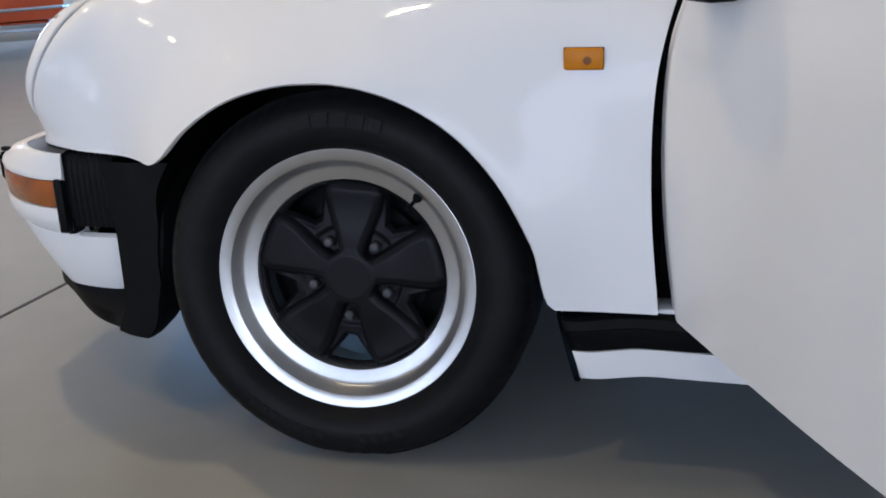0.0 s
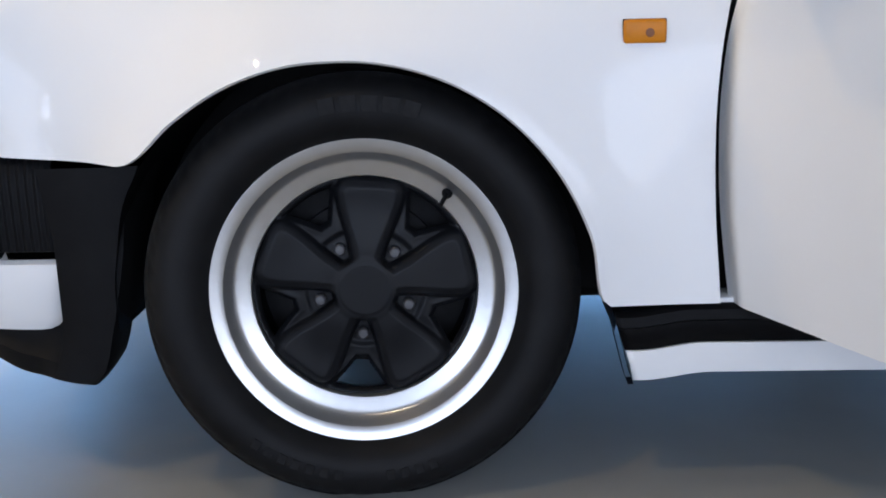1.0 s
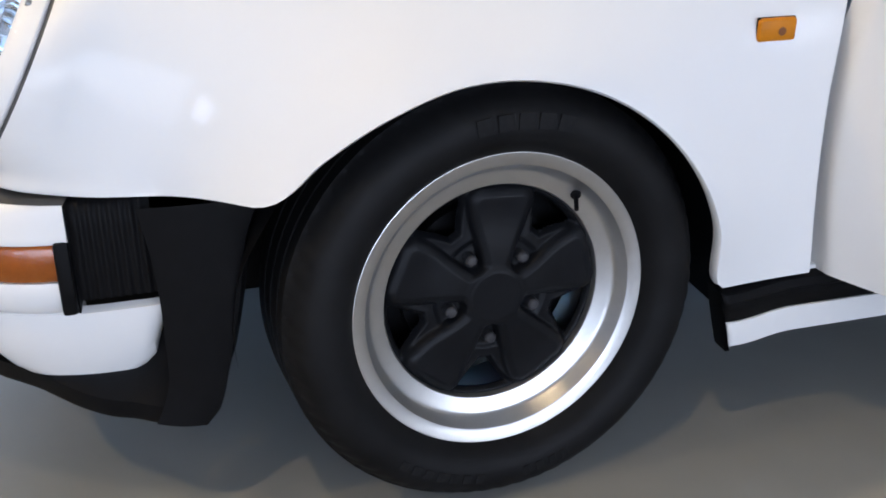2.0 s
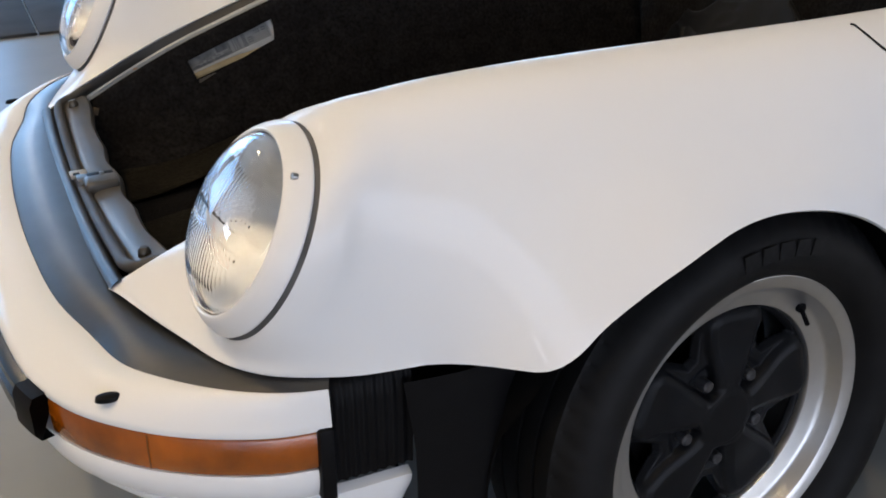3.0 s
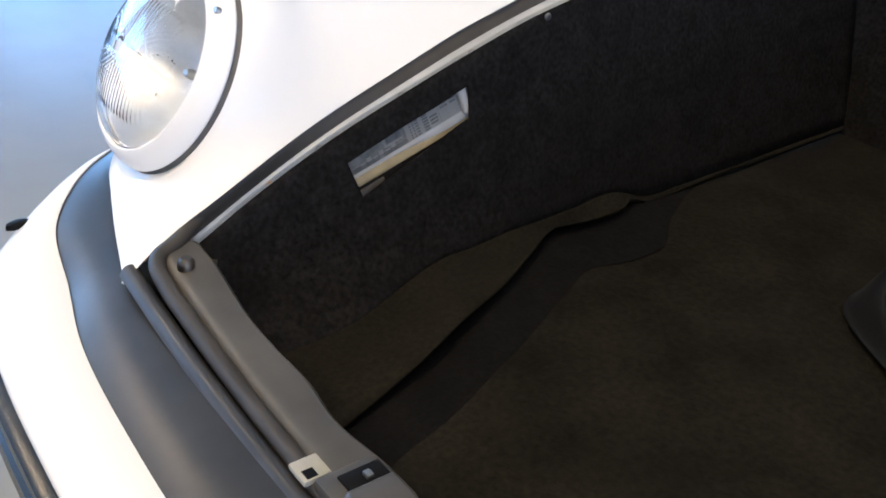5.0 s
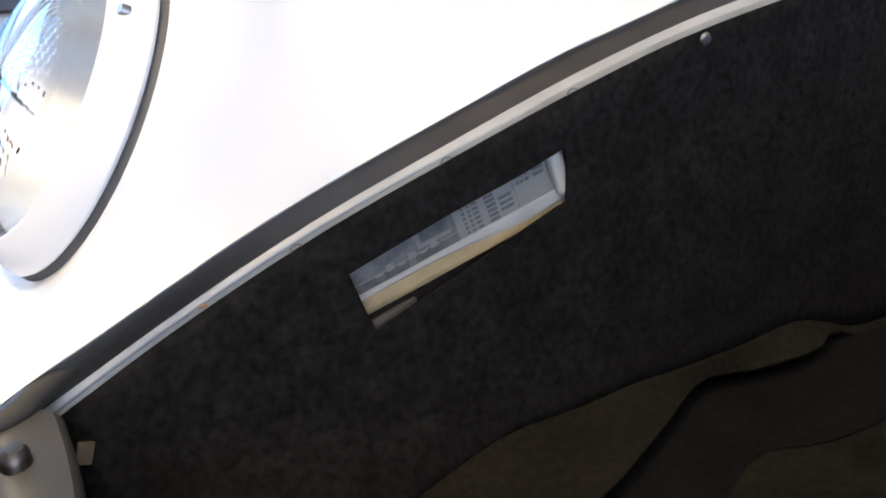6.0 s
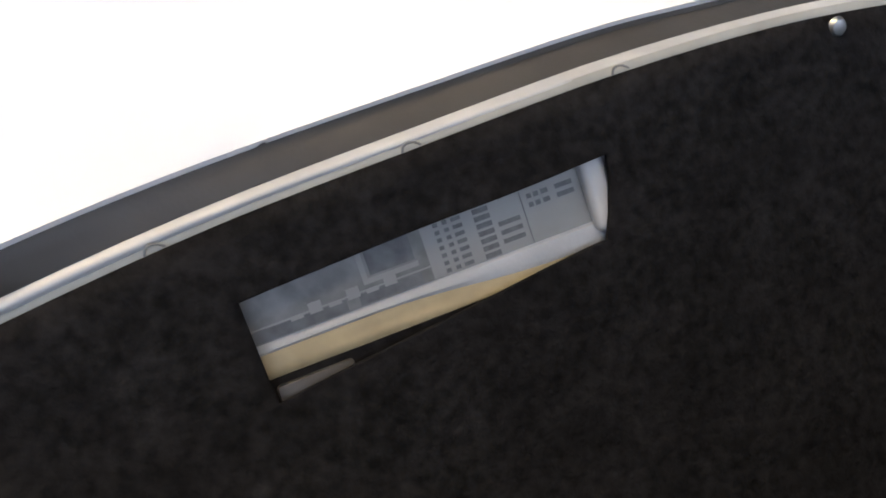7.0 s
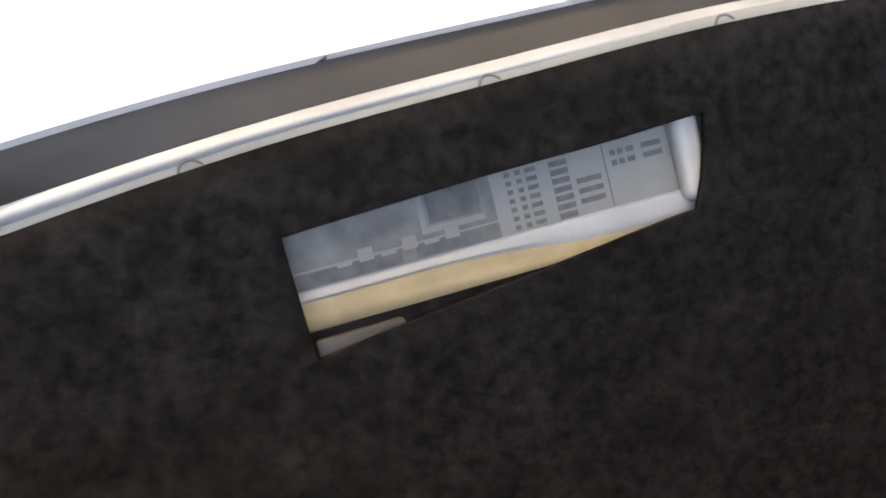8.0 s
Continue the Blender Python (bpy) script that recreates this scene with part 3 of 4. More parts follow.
NB = 121
OUT, TOP, INN = both_sides(HALF, NB), both_sides(TOPS, NB), both_sides(BODY, NB)
NORM = np.gradient(OUT, axis=0)
NORM = np.stack([-NORM[:, 1], NORM[:, 0]], 1)
NORM /= np.linalg.norm(NORM, axis=1, keepdims=True)
if NORM[NB // 2][0] > 0:
    NORM = -NORM


def at_path(i, n, z):
    return (OUT[i][0] + n * NORM[i][0], OUT[i][1] + n * NORM[i][1], z)


def top_z(i):
    return 0.474 + 0.019 * step(0.45, 0.68, abs(OUT[i][1]))


def bumper():
    rows = []
    for i in range(NB):
        a, b = Vector((*TOP[i], top_z(i))), Vector(at_path(i, 0, 0.457))
        row = [a + Vector((0.01 * step(0.66, 0.60, abs(OUT[i][1])), 0, -0.03)), a + Vector((0.0, 0, -0.004)), a]
        w = (b - a).length
        for t in (0.15, 0.35, 0.55, 0.75, 0.9):
            p = a.lerp(b, t)
            p.z = a.z + (b.z - a.z) * t**2.2 + 0.05 * w * math.sin(math.pi * t)
            row.append(p)
        row += [at_path(i, 0.0005, 0.455), at_path(i, 0.002, 0.450), at_path(i, 0.001, 0.4455), at_path(i, -0.013, 0.4445), at_path(i, -0.013, 0.3945), at_path(i, -0.001, 0.3935), at_path(i, 0.001, 0.389), at_path(i, 0.0, 0.372), at_path(i, -0.006, 0.356), at_path(i, -0.02, 0.343), at_path(i, -0.05, 0.336)]
        rows.append(row)
    for end in (0, -1):
        mid = sum((Vector(p) for p in rows[end]), Vector()) / len(rows[end])
        rows.insert(0 if end == 0 else len(rows), [mid] * len(rows[end]))
    ob = part("front_bumper", grid(rows), PAINT, car, "white impact bumper")
    idx = range(NB)
    lens_l = [i for i in idx if OUT[i][1] < -0.485]
    lens_r = [i for i in idx if OUT[i][1] > 0.485]
    strip = [i for i in idx if abs(OUT[i][1]) < 0.46]
    for run in (lens_l, lens_r):
        rows = [[at_path(i, -0.012, 0.444), at_path(i, -0.002, 0.4435), at_path(i, 0.0005, 0.440), at_path(i, 0.0015, 0.42), at_path(i, 0.0, 0.399), at_path(i, -0.002, 0.3955), at_path(i, -0.012, 0.395)] for i in run]
        lens = part("turn_signal", grid(rows), AMBER, ob, "amber turn-signal lens")
        seam = next(i for i in (run if run is lens_r else run[::-1]) if abs(OUT[i][1]) > 0.61)
        rows = [[at_path(k, 0.0022 - 0.001 * j, z) for j, z in ((1, 0.4425), (0, 0.42), (1, 0.3965))] for k in (seam, seam + 1)]
        part("lens_seam", grid([[Vector(a).lerp(Vector(b), t) for a, b in zip(*rows)] for t in (0.35, 0.5)]), AMBER_DARK, lens)
    rows = [[at_path(i, -0.01, 0.449), at_path(i, 0.010, 0.448), at_path(i, 0.016, 0.444), at_path(i, 0.017, 0.436), at_path(i, 0.012, 0.431), at_path(i, 0.012, 0.424), at_path(i, 0.019, 0.419), at_path(i, 0.020, 0.405), at_path(i, 0.014, 0.396), at_path(i, -0.01, 0.392)] for i in strip]
    part("rub_strip", grid(rows), STRIP, ob, "black rubber strip")
    for sg in (-1, 1):
        run = [i for i in idx if 0.445 < sg * OUT[i][1] < 0.492]
        rows = [[at_path(i, -0.012, 0.452), at_path(i, 0.018, 0.450), at_path(i, 0.023, 0.44), at_path(i, 0.023, 0.402), at_path(i, 0.016, 0.392), at_path(i, -0.012, 0.390)] for i in run]
        bm = grid(rows)
        bmesh.ops.holes_fill(bm, edges=bm.edges)
        part("strip_end", bm, BLACK, ob)
        m = Matrix.Translation((-0.748, sg * 0.564, 0.4745)) @ pose(0, 0, 0, 0, -4, -sg * 82)
        plug = lathe([(0.0, 0.003), (0.006, 0.003), (0.0095, 0.0015), (0.0105, -0.004)], m @ Matrix.Diagonal((0.7, 1.35, 1, 1)), 24)
        part("washer_plug", plug, BLACK, ob)
    rows = []
    for i in range(NB):
        a, b = Vector((*INN[i], 0.492)), Vector((*TOP[i], top_z(i) - 0.002))
        z_in = 0.493 + 0.003 * step(0.45, 0.6, abs(INN[i][1]))
        a.z = z_in
        row = []
        for t in np.linspace(0, 1, 9):
            p = a.lerp(b, t)
            p.z += 0.006 * math.sin(math.pi * t)
            row.append(p)
        row = [a + Vector((0.015, 0, -0.012))] + row + [b + Vector((0.0, 0, -0.02))]
        rows.append(row)
    part("bumper_pad", grid(rows), RUBBER, car, "dark rubber pad between bumper and body")


def nose_low():
    """The white valance, the black lip under it and the bellows at both ends."""
    half = HALF[:-1] + [(-0.535, 0.688), (-0.48, 0.690), (-0.436, 0.690)]
    line = both_sides(half, 141)
    nrm = np.gradient(line, axis=0)
    nrm = np.stack([-nrm[:, 1], nrm[:, 0]], 1)
    nrm /= np.linalg.norm(nrm, axis=1, keepdims=True)
    if nrm[70][0] > 0:
        nrm = -nrm
    run = np.r_[0, np.cumsum(np.linalg.norm(np.diff(line, axis=0), axis=1))]
    rows, lip = [], []
    for i in range(141):
        end = min(run[i], run[-1] - run[i])
        low = 0.236 + 0.07 * step(0.22, 0.5, end) + 0.065 * (1 - math.sqrt(max(0.0, 1 - max(0, 1 - end / 0.05) ** 2)))
        q = lambda n, z: (line[i][0] + n * nrm[i][0], line[i][1] + n * nrm[i][1], z)
        back = -0.018 - 0.10 * step(0.16, 0.46, end)
        rows.append([q(-0.03, 0.347), q(-0.018, 0.342)] + [q(-0.018 + (back + 0.018) * t**1.5 - 0.03 * t**2, 0.342 + (low - 0.342) * t) for t in np.linspace(0.08, 1, 9)] + [q(back - 0.042, low - 0.006)])
        b0 = 0.168 + 0.045 * step(0.02, 0.25, end)
        o = -0.005 - 0.025 * step(0.0, 0.06, end) - 0.028 * step(0.05, 0.22, end) - 0.05 * step(0.2, 0.5, end)
        lip.append([q(back - 0.045, low + 0.03), q(back - 0.034, low + 0.004), q(back - 0.031, low - 0.006), q(o + 0.004, b0 + 0.03), q(o + 0.003, b0 + 0.008), q(o - 0.002, b0), q(o - 0.02, b0), q(o - 0.026, b0 + 0.02)])
    part("front_valance", grid(rows), PAINT, car, "white lower front panel")
    part("front_lip", grid(lip), BLACK, car, "black rubber spoiler lip")
    for sg in (-1, 1):
        outline = smooth_path([(-0.452, 0.483), (-0.440, 0.40), (-0.437, 0.335), (-0.437, 0.25), (-0.445, 0.21), (-0.46, 0.176)], 14)
        rear = smooth_path([(-0.305, 0.486), (-0.325, 0.44), (-0.338, 0.36), (-0.352, 0.29), (-0.366, 0.235), (-0.379, 0.188), (-0.396, 0.168)], 14)
        rows = []
        for (xa, za), (xb, zb) in zip(outline, rear):
            rows.append([(xa + (xb - xa) * t, sg * (0.690 + 0.005 * math.sin(math.pi * t) + 0.008 * t), za + (zb - za) * t) for t in np.linspace(0, 1, 8)] + [(xb + 0.003, sg * 0.692, zb), (xb + 0.004 + 0.008 * step(0.235, 0.26, zb), sg * 0.66, zb), (xb + 0.006 + 0.012 * step(0.235, 0.26, zb), sg * 0.62, zb + 0.01)])
        part("wheel_arch_flap", grid(rows), BLACK, car, "black plastic flap ahead of the wheel")
        rows = []
        for k in range(46):
            x = -0.541 + 0.105 * k / 45
            w = 0.5 + 0.5 * math.cos(2 * math.pi * k / 45 * 9)
            y = 0.674 + 0.0035 * w + (0.006 if k < 5 else 0)
            rows.append([(x, sg * (y - 0.05), 0.497), (x, sg * (y - 0.012), 0.494), (x, sg * (y - 0.003), 0.486), (x, sg * y, 0.46), (x, sg * y, 0.40), (x, sg * (y - 0.002), 0.362 - (0.014 if k < 5 else 0)), (x, sg * (y - 0.05), 0.35)])
        part("bellows", grid(rows), BLACK, car, "ribbed black rubber bellows", sharp=60)
        part("bellows_clamp", box(-0.552, -0.534, sg * 0.60, sg * 0.693, 0.352, 0.449, 0.004), BLACK, car)


bumper()
nose_low()

# ---- wheels ----


def wheel(side):
    """Alloy wheel with five black petals, and its tyre."""
    hub = Vector((0.001, side * 0.70, 0.308))
    m = Matrix.Translation(hub) @ pose(0, 0, 0, 3 * side, 0, 4.8) @ pose(0, 0, 0, -90 * side, 0, 0)
    ty = [(0.205, 0.024), (0.2135, 0.037), (0.223, 0.050), (0.235, 0.058), (0.252, 0.0615), (0.268, 0.0585), (0.2775, 0.0530), (0.2855, 0.0450), (0.2915, 0.0350), (0.2968, 0.0250)]
    for a, b in ((0.022, -0.004), (-0.010, -0.038), (-0.044, -0.072), (-0.078, -0.104)):
        ty += [(0.3000, a), (0.3010, (a + b) / 2), (0.3000, b), (0.2945, b - 0.0005), (0.2945, b - 0.0055)]
    ty = ty[:-2] + [(0.300, -0.11), (0.293, -0.125), (0.283, -0.142), (0.26, -0.152), (0.23, -0.15), (0.205, -0.125)]
    rows = []
    for k in range(576):
        a = 2 * math.pi * k / 576
        row = []
        for n, (r, h) in enumerate(ty):
            cut = 0.0
            if 7 <= n <= 9:
                b = (k + 2 * (n - 8)) % 9
                cut = (0.0008, 0.0019, 0.0019, 0.0008)[b] if b < 4 else 0.0
            if 2 <= n <= 4:
                cut = 0.0006 * (k % 2) * (n == 3)
            row.append(((r - cut) * math.cos(a), (r - cut) * math.sin(a), h))
        rows.append(row)
    bm = grid(rows, close_u=True)
    bm.transform(m)
    for v in bm.verts:
        if v.co.z < FLOOR_Z + 0.0005:
            v.co.z = FLOOR_Z + 0.0005
    wh = part("wheel", lathe([(0.2055, 0.024), (0.212, 0.028), (0.2138, 0.0312), (0.2128, 0.0334), (0.2105, 0.0342), (0.2020, 0.0322), (0.1950, 0.0298), (0.1930, 0.0286), (0.1915, 0.0260), (0.1875, 0.0185), (0.1835, 0.0118), (0.1812, 0.0088), (0.1790, 0.0077), (0.1765, 0.0068), (0.171, 0.0050), (0.164, 0.0027), (0.1590, 0.0009), (0.1574, -0.0020), (0.1568, -0.014), (0.158, -0.02), (0.168, -0.03), (0.175, -0.06), (0.178, -0.12), (0.19, -0.126), (0.205, -0.125)], m, 128), ALLOY, car, "polished alloy rim", sharp=28)
    part("tyre", bm, TYRE, wh, "black road tyre", sharp=30)
    # raised lettering on the sidewall, as plain bars
    small, large = (part("sidewall_mark", box(-h, h, -w, w, -0.001, 0.0011, 0.0005, segs=1), TYRE_MARK, wh) for h, w in ((0.007, 0.006), (0.011, 0.011)))
    used = set()
    for start, count, pitch, mark, r in ((74, 5, 6.2, large, 0.259), (232, 7, 4.6, small, 0.254), (276, 4, 4.6, small, 0.254)):
        for k in range(count):
            ob = new("sidewall_mark", mark.data) if mark in used else mark
            used.add(mark)
            ob.parent = wh
            ob.matrix_basis = m @ Matrix.Rotation(radians(start + pitch * k), 4, "Z") @ Matrix.Translation((r, 0, 0.0615))
    # the petals
    turn = radians(85 if side < 0 else 95)
    nr, na = 84, 480

    def outside(r, a):
        """How far a point lies outside the nearest petal's outline."""
        near = (a - turn + math.pi / 5) % (2 * math.pi / 5) - math.pi / 5
        u, v = r * math.cos(near), abs(r * math.sin(near))
        half = 0.0185 + 0.0275 * step(0.030, 0.142, u)
        p, q = v - half + 0.020, u - 0.1515 + 0.020
        return math.hypot(max(p, 0), max(q, 0)) + min(max(p, q), 0) - 0.020

    def opening(r, a):
        """How far a point lies inside the window between two petals."""
        near = abs((a - turn) % (2 * math.pi / 5) - math.pi / 5) * r
        return min(0.031 * (r - 0.094) / 0.045 - near, 0.1485 - r, r - 0.104)

    def height(r, a):
        d, w = outside(r, a), opening(r, a)
        top = 0.004 + 0.0045 * step(0.13, 0.05, r) - 0.0018 * math.exp(-(((r - 0.105) / 0.03) ** 2))
        h = top - 0.0035 * step(-0.012, 0.0, d) - 0.0015 * step(-0.004, 0.001, d)
        h -= 0.0085 * step(-0.001, 0.006, d)
        h += 0.0008 * math.exp(-(((w + 0.0065) / 0.0045) ** 2)) * step(0.070, 0.082, r) * step(0.150, 0.143, r) * step(0.003, 0.007, d)
        h -= 0.009 * step(-0.006, 0.002, w) + 0.005 * step(0.088, 0.078, r) * step(0.001, 0.006, d)
        hub_top = step(0.049, 0.0405, r)
        return h + (0.0092 - h) * hub_top + 0.0008 * step(0.0385, 0.0350, r)

    rs = np.linspace(0.004, 0.1575, nr)
    rows = []
    for i in range(na):
        a = 2 * math.pi * i / na
        rows.append([(r * math.cos(a), r * math.sin(a), height(r, a)) for r in rs])

    def window(i, j):
        a = 2 * math.pi * (i + 0.5) / na
        r = rs[j]
        return opening(r, a) > 0.0012

    bm = grid(rows, close_u=True, skip=window)
    bmesh.ops.contextual_create(bm, geom=[v for v in bm.verts if abs(math.hypot(v.co.x, v.co.y) - 0.004) < 1e-4])
    bm.transform(m)
    part("wheel_centre", bm, SPOKE, wh, "satin black five-petal centre", sharp=75, thick=0.006)
    for k in range(5):
        a = turn + math.pi / 5 + 2 * math.pi * k / 5
        at = m @ Matrix.Translation((0.065 * math.cos(a), 0.065 * math.sin(a), 0.0))
        nut = lathe([(0.0, 0.006), (0.006, 0.0055), (0.0085, 0.003), (0.009, -0.004), (0.009, -0.014), (0.013, -0.018), (0.013, -0.026)], at, 12)
        part("wheel_nut", nut, NUT, wh, sharp=20)
    up = Vector((0.117, 0.130, 0.008))
    stem = [m @ up, m @ (up + Vector((-0.004, -0.005, 0.009))), m @ (up + Vector((-0.010, -0.012, 0.022)))]
    valve = part("valve", tube(stem, 0.0032), BLACK, wh)
    part("valve_grommet", lathe([(0.0, 0.004), (0.006, 0.003), (0.0078, -0.001), (0.0078, -0.008)], m @ Matrix.Translation(up) @ pose(0, 0, 0, 20, -20, 0), 20), BLACK, valve)
    disc = lathe([(0.03, -0.05), (0.118, -0.05), (0.118, -0.07), (0.03, -0.07)], m, 64)
    part("brake_disc", disc, BLACK, wh, "dark brake disc")
    rows = []
    for a in np.linspace(radians(-62), radians(236), 40):
        rows.append([m @ Vector((r * math.cos(a), r * math.sin(a), -0.075 - 0.02 * (r > 0.15))) for r in (0.03, 0.1, 0.15, 0.172)])
    part("brake_shield", grid(rows), BLACK, wh, "black brake shield")
    # the wheel well behind
    rows = []
    for a in np.linspace(radians(-8), radians(186.5), 46):
        r = 0.352
        rows.append([(r * math.cos(a), side * y, 0.29 + r * math.sin(a)) for y in (0.738 - 0.034 * step(0.5, 0.2, math.sin(a)), 0.70, 0.60, 0.53, 0.48)] + [(0.05 * math.cos(a), side * 0.48, 0.29 + 0.05 * math.sin(a))])
    part("wheel_arch_liner", grid(rows), BLACK, car, "black wheel-arch liner")


for side in (-1, 1):
    wheel(side)
part("front_axle", tube([(0.003, -0.60, 0.307), (0.003, 0.60, 0.307)], 0.03), BLACK, car)
part("underbody", joined(box(-0.72, 2.2, -0.40, 0.40, 0.20, 0.30, 0.02), box(0.38, 2.2, -0.68, 0.68, 0.20, 0.28, 0.02)), BLACK, car, "dark underbody")

# ---- sill, side marker and door ----


def flank(side):
    rows_b, rows_w = [], []
    for x in np.r_[np.linspace(0.345, 0.47, 12), np.linspace(0.5, 2.2, 8)]:
        dip = -0.010 * step(0.455, 0.36, x)
        s = step(0.455, 0.35, x) * 0.004
        q = lambda k, y, z: (x + k, side * (y + s), z + dip)
        rows_b.append([q(0, 0.690, 0.284), q(0, 0.714, 0.281), q(0.002, 0.720, 0.276), q(0.005, 0.721, 0.262), q(0.006, 0.716, 0.258), q(0.016, 0.714, 0.228)])
        rows_w.append([q(0.016, 0.708, 0.2285), q(0.018, 0.716, 0.2265), q(0.024, 0.714, 0.205), q(0.028, 0.710, 0.182), q(0.030, 0.700, 0.178), q(0.030, 0.66, 0.18)])
    part("sill_trim", grid(rows_b), BLACK, car, "black rubber sill trim", thick=0.004)
    part("sill", grid(rows_w), PAINT, car, "white sill panel", thick=0.004)
    front = [[(x, side * y, z) for y in (0.719, 0.690)] for x, z in ((0.339, 0.276), (0.344, 0.25), (0.352, 0.218), (0.362, 0.18), (0.366, 0.168))]
    back = [[(x + 0.008, y, z) for x, y, z in row] for row in front]
    part("sill_end", grid([front[0], *front, *reversed(back)]), BLACK, car)
    p = section(0.381, level(0.381, 0.652))
    mk = part("side_marker", box(-0.028, 0.028, -0.006, 0.006, -0.0155, 0.0155, 0.0045, Matrix.Translation((0.381, side * (p.y + 0.003), 0.652)), 3), MARKER, car, "amber side marker")
    part("marker_surround", box(-0.0285, 0.0285, -0.003, 0.002, -0.016, 0.016, 0.002, Matrix.Translation((0.381, side * (p.y + 0.0005), 0.652))), BLACK, mk)
    part("marker_screw", lathe([(0.0, 0.0012), (0.0055, 0.0008), (0.0068, -0.002)], Matrix.Translation((0.387, side * (p.y + 0.009), 0.650)) @ pose(0, 0, 0, 90 if side < 0 else -90), 16), AMBER_DARK, mk)
    # the door pillar behind the fender's edge
    part("door_pillar", box(0.484, 0.53, side * 0.59, side * 0.652, 0.286, 0.76, 0.004), BLACK, car)
    part("sill_step", box(0.482, 0.60, side * 0.655, side * 0.706, 0.276, 0.2885, 0.002), PAINT, car, "painted top of the sill in the door gap")


def door():
    """The open door: skin, inner panel and mirror."""
    ang = math.atan2(-0.835, 0.55)
    m = Matrix.Translation((0.4945, -0.684, 0.0)) @ Matrix.Rotation(ang, 4, "Z")
    rows = []
    for u in np.r_[np.linspace(0, 0.05, 10), np.linspace(0.07, 1, 38)]:
        x = 1.06 * u
        row = []
        for v in np.linspace(0, 1, 26):
            base = 0.283 - 0.048 * x * step(1.2, 0.3, x)
            z = base + (0.815 - base) * v
            bulge = 0.022 * math.sin(math.pi * (0.1 + 0.8 * v)) - 0.02 * step(0.72, 1.0, v)
            lead = 0.013 * step(0.042, 0.0, u)
            row.append((x + (REAR(min(z, 0.80)) - 0.477) * (1 - u) ** 2, -(bulge - lead + 0.012 * math.sin(math.pi * u)), z))
        row = [(x, 0.03, base + 0.003), (x, 0.004, base - 0.001)] + row
        rows.append(row)
    turn = [[(x + dx, y + dy, z) for x, y, z in rows[0]] for dx, dy in ((0.002, 0.05), (-0.0022, 0.012), (-0.0022, 0.006), (-0.0012, 0.002))]
    bm = grid(turn + rows)
    bm.transform(m)
    ob = part("door", bm, PAINT, car, "white open door", thick=0.004)
    part("door_inner", box(0.02, 1.05, 0.03, 0.11, 0.29, 0.80, 0.02, m), CLOTH, ob, "dark inner door trim")
    part("door_seal", tube([m @ Vector(p) for p in ((0.0, 0.06, 0.80), (0.006, 0.06, 0.6), (0.004, 0.055, 0.4), (0.012, 0.05, 0.295), (0.5, 0.05, 0.289), (1.05, 0.05, 0.289))], 0.008), SEAL, ob)
    base = joined(box(0.10, 0.15, -0.03, 0.03, 0.775, 0.80, 0.008, m), box(0.06, 0.19, -0.13, -0.02, 0.80, 0.91, 0.03, m, 3))
    part("door_mirror", base, [PAINT], ob, "white door mirror")
    part("mirror_foot", box(0.135, 0.212, -0.062, -0.012, 0.737, 0.79, 0.010, m, 3), BLACK, ob, "black mirror foot")


for side in (-1, 1):
    flank(side)
door()

# ---- luggage compartment ----
TRIM_Y = cubic((-0.64, -0.55, -0.45, -0.35, -0.25, -0.15, 0.0, 0.3, 0.62), (0.372, 0.385, 0.393, 0.398, 0.402, 0.412, 0.431, 0.460, 0.474))
TRIM_Z = cubic((-0.64, -0.55, -0.45, -0.35, -0.25, -0.15, 0.0, 0.3, 0.62), (0.505, 0.547, 0.590, 0.626, 0.660, 0.685, 0.706, 0.742, 0.763))
EDGE = cubic((-0.60, -0.50, -0.43, -0.36, -0.282, -0.20, -0.119, -0.078, -0.015, 0.083, 0.138, 0.313, 0.47, 0.62), (0.162, 0.190, 0.210, 0.235, 0.264, 0.302, 0.339, 0.330, 0.329, 0.381, 0.391, 0.412, 0.430, 0.44))


def carpet_foot(x):
    """The height at which the side carpet meets its hem."""
    return 0.428 - 0.007 * step(-0.2, -0.28, x) - 0.03 * step(-0.30, -0.56, x) - 0.031 * step(-0.02, 0.09, x)


def lining(x, w, side):
    """The side carpet: w metres down from its upper edge, then curling in over the floor."""
    ty, tz = TRIM_Y(x), TRIM_Z(x)
    foot = carpet_foot(x)
    drop = tz - foot
    lean = 0.02 * drop + 0.048 * step(-0.25, -0.52, x)
    if w <= drop:
        y, z = ty - 0.25 * w - lean * (w / drop) ** 3, tz - w
    else:
        t = (w - drop) / 0.12
        y0 = ty - 0.25 * drop - lean
        y, z = y0 + (min(EDGE(x), y0 - 0.004) - y0) * t, foot - (foot - min(0.412, foot - 0.004)) * math.sin(t * math.pi / 2)
    ripple = 0.0035 * noise.noise((x * 5, w * 6, 3.1)) + 0.0015 * noise.noise((x * 17, w * 17, 1.7))
    return (x, side * (y + ripple * min(1, w * 30)), z + ripple * 0.5 * min(1, w * 30))


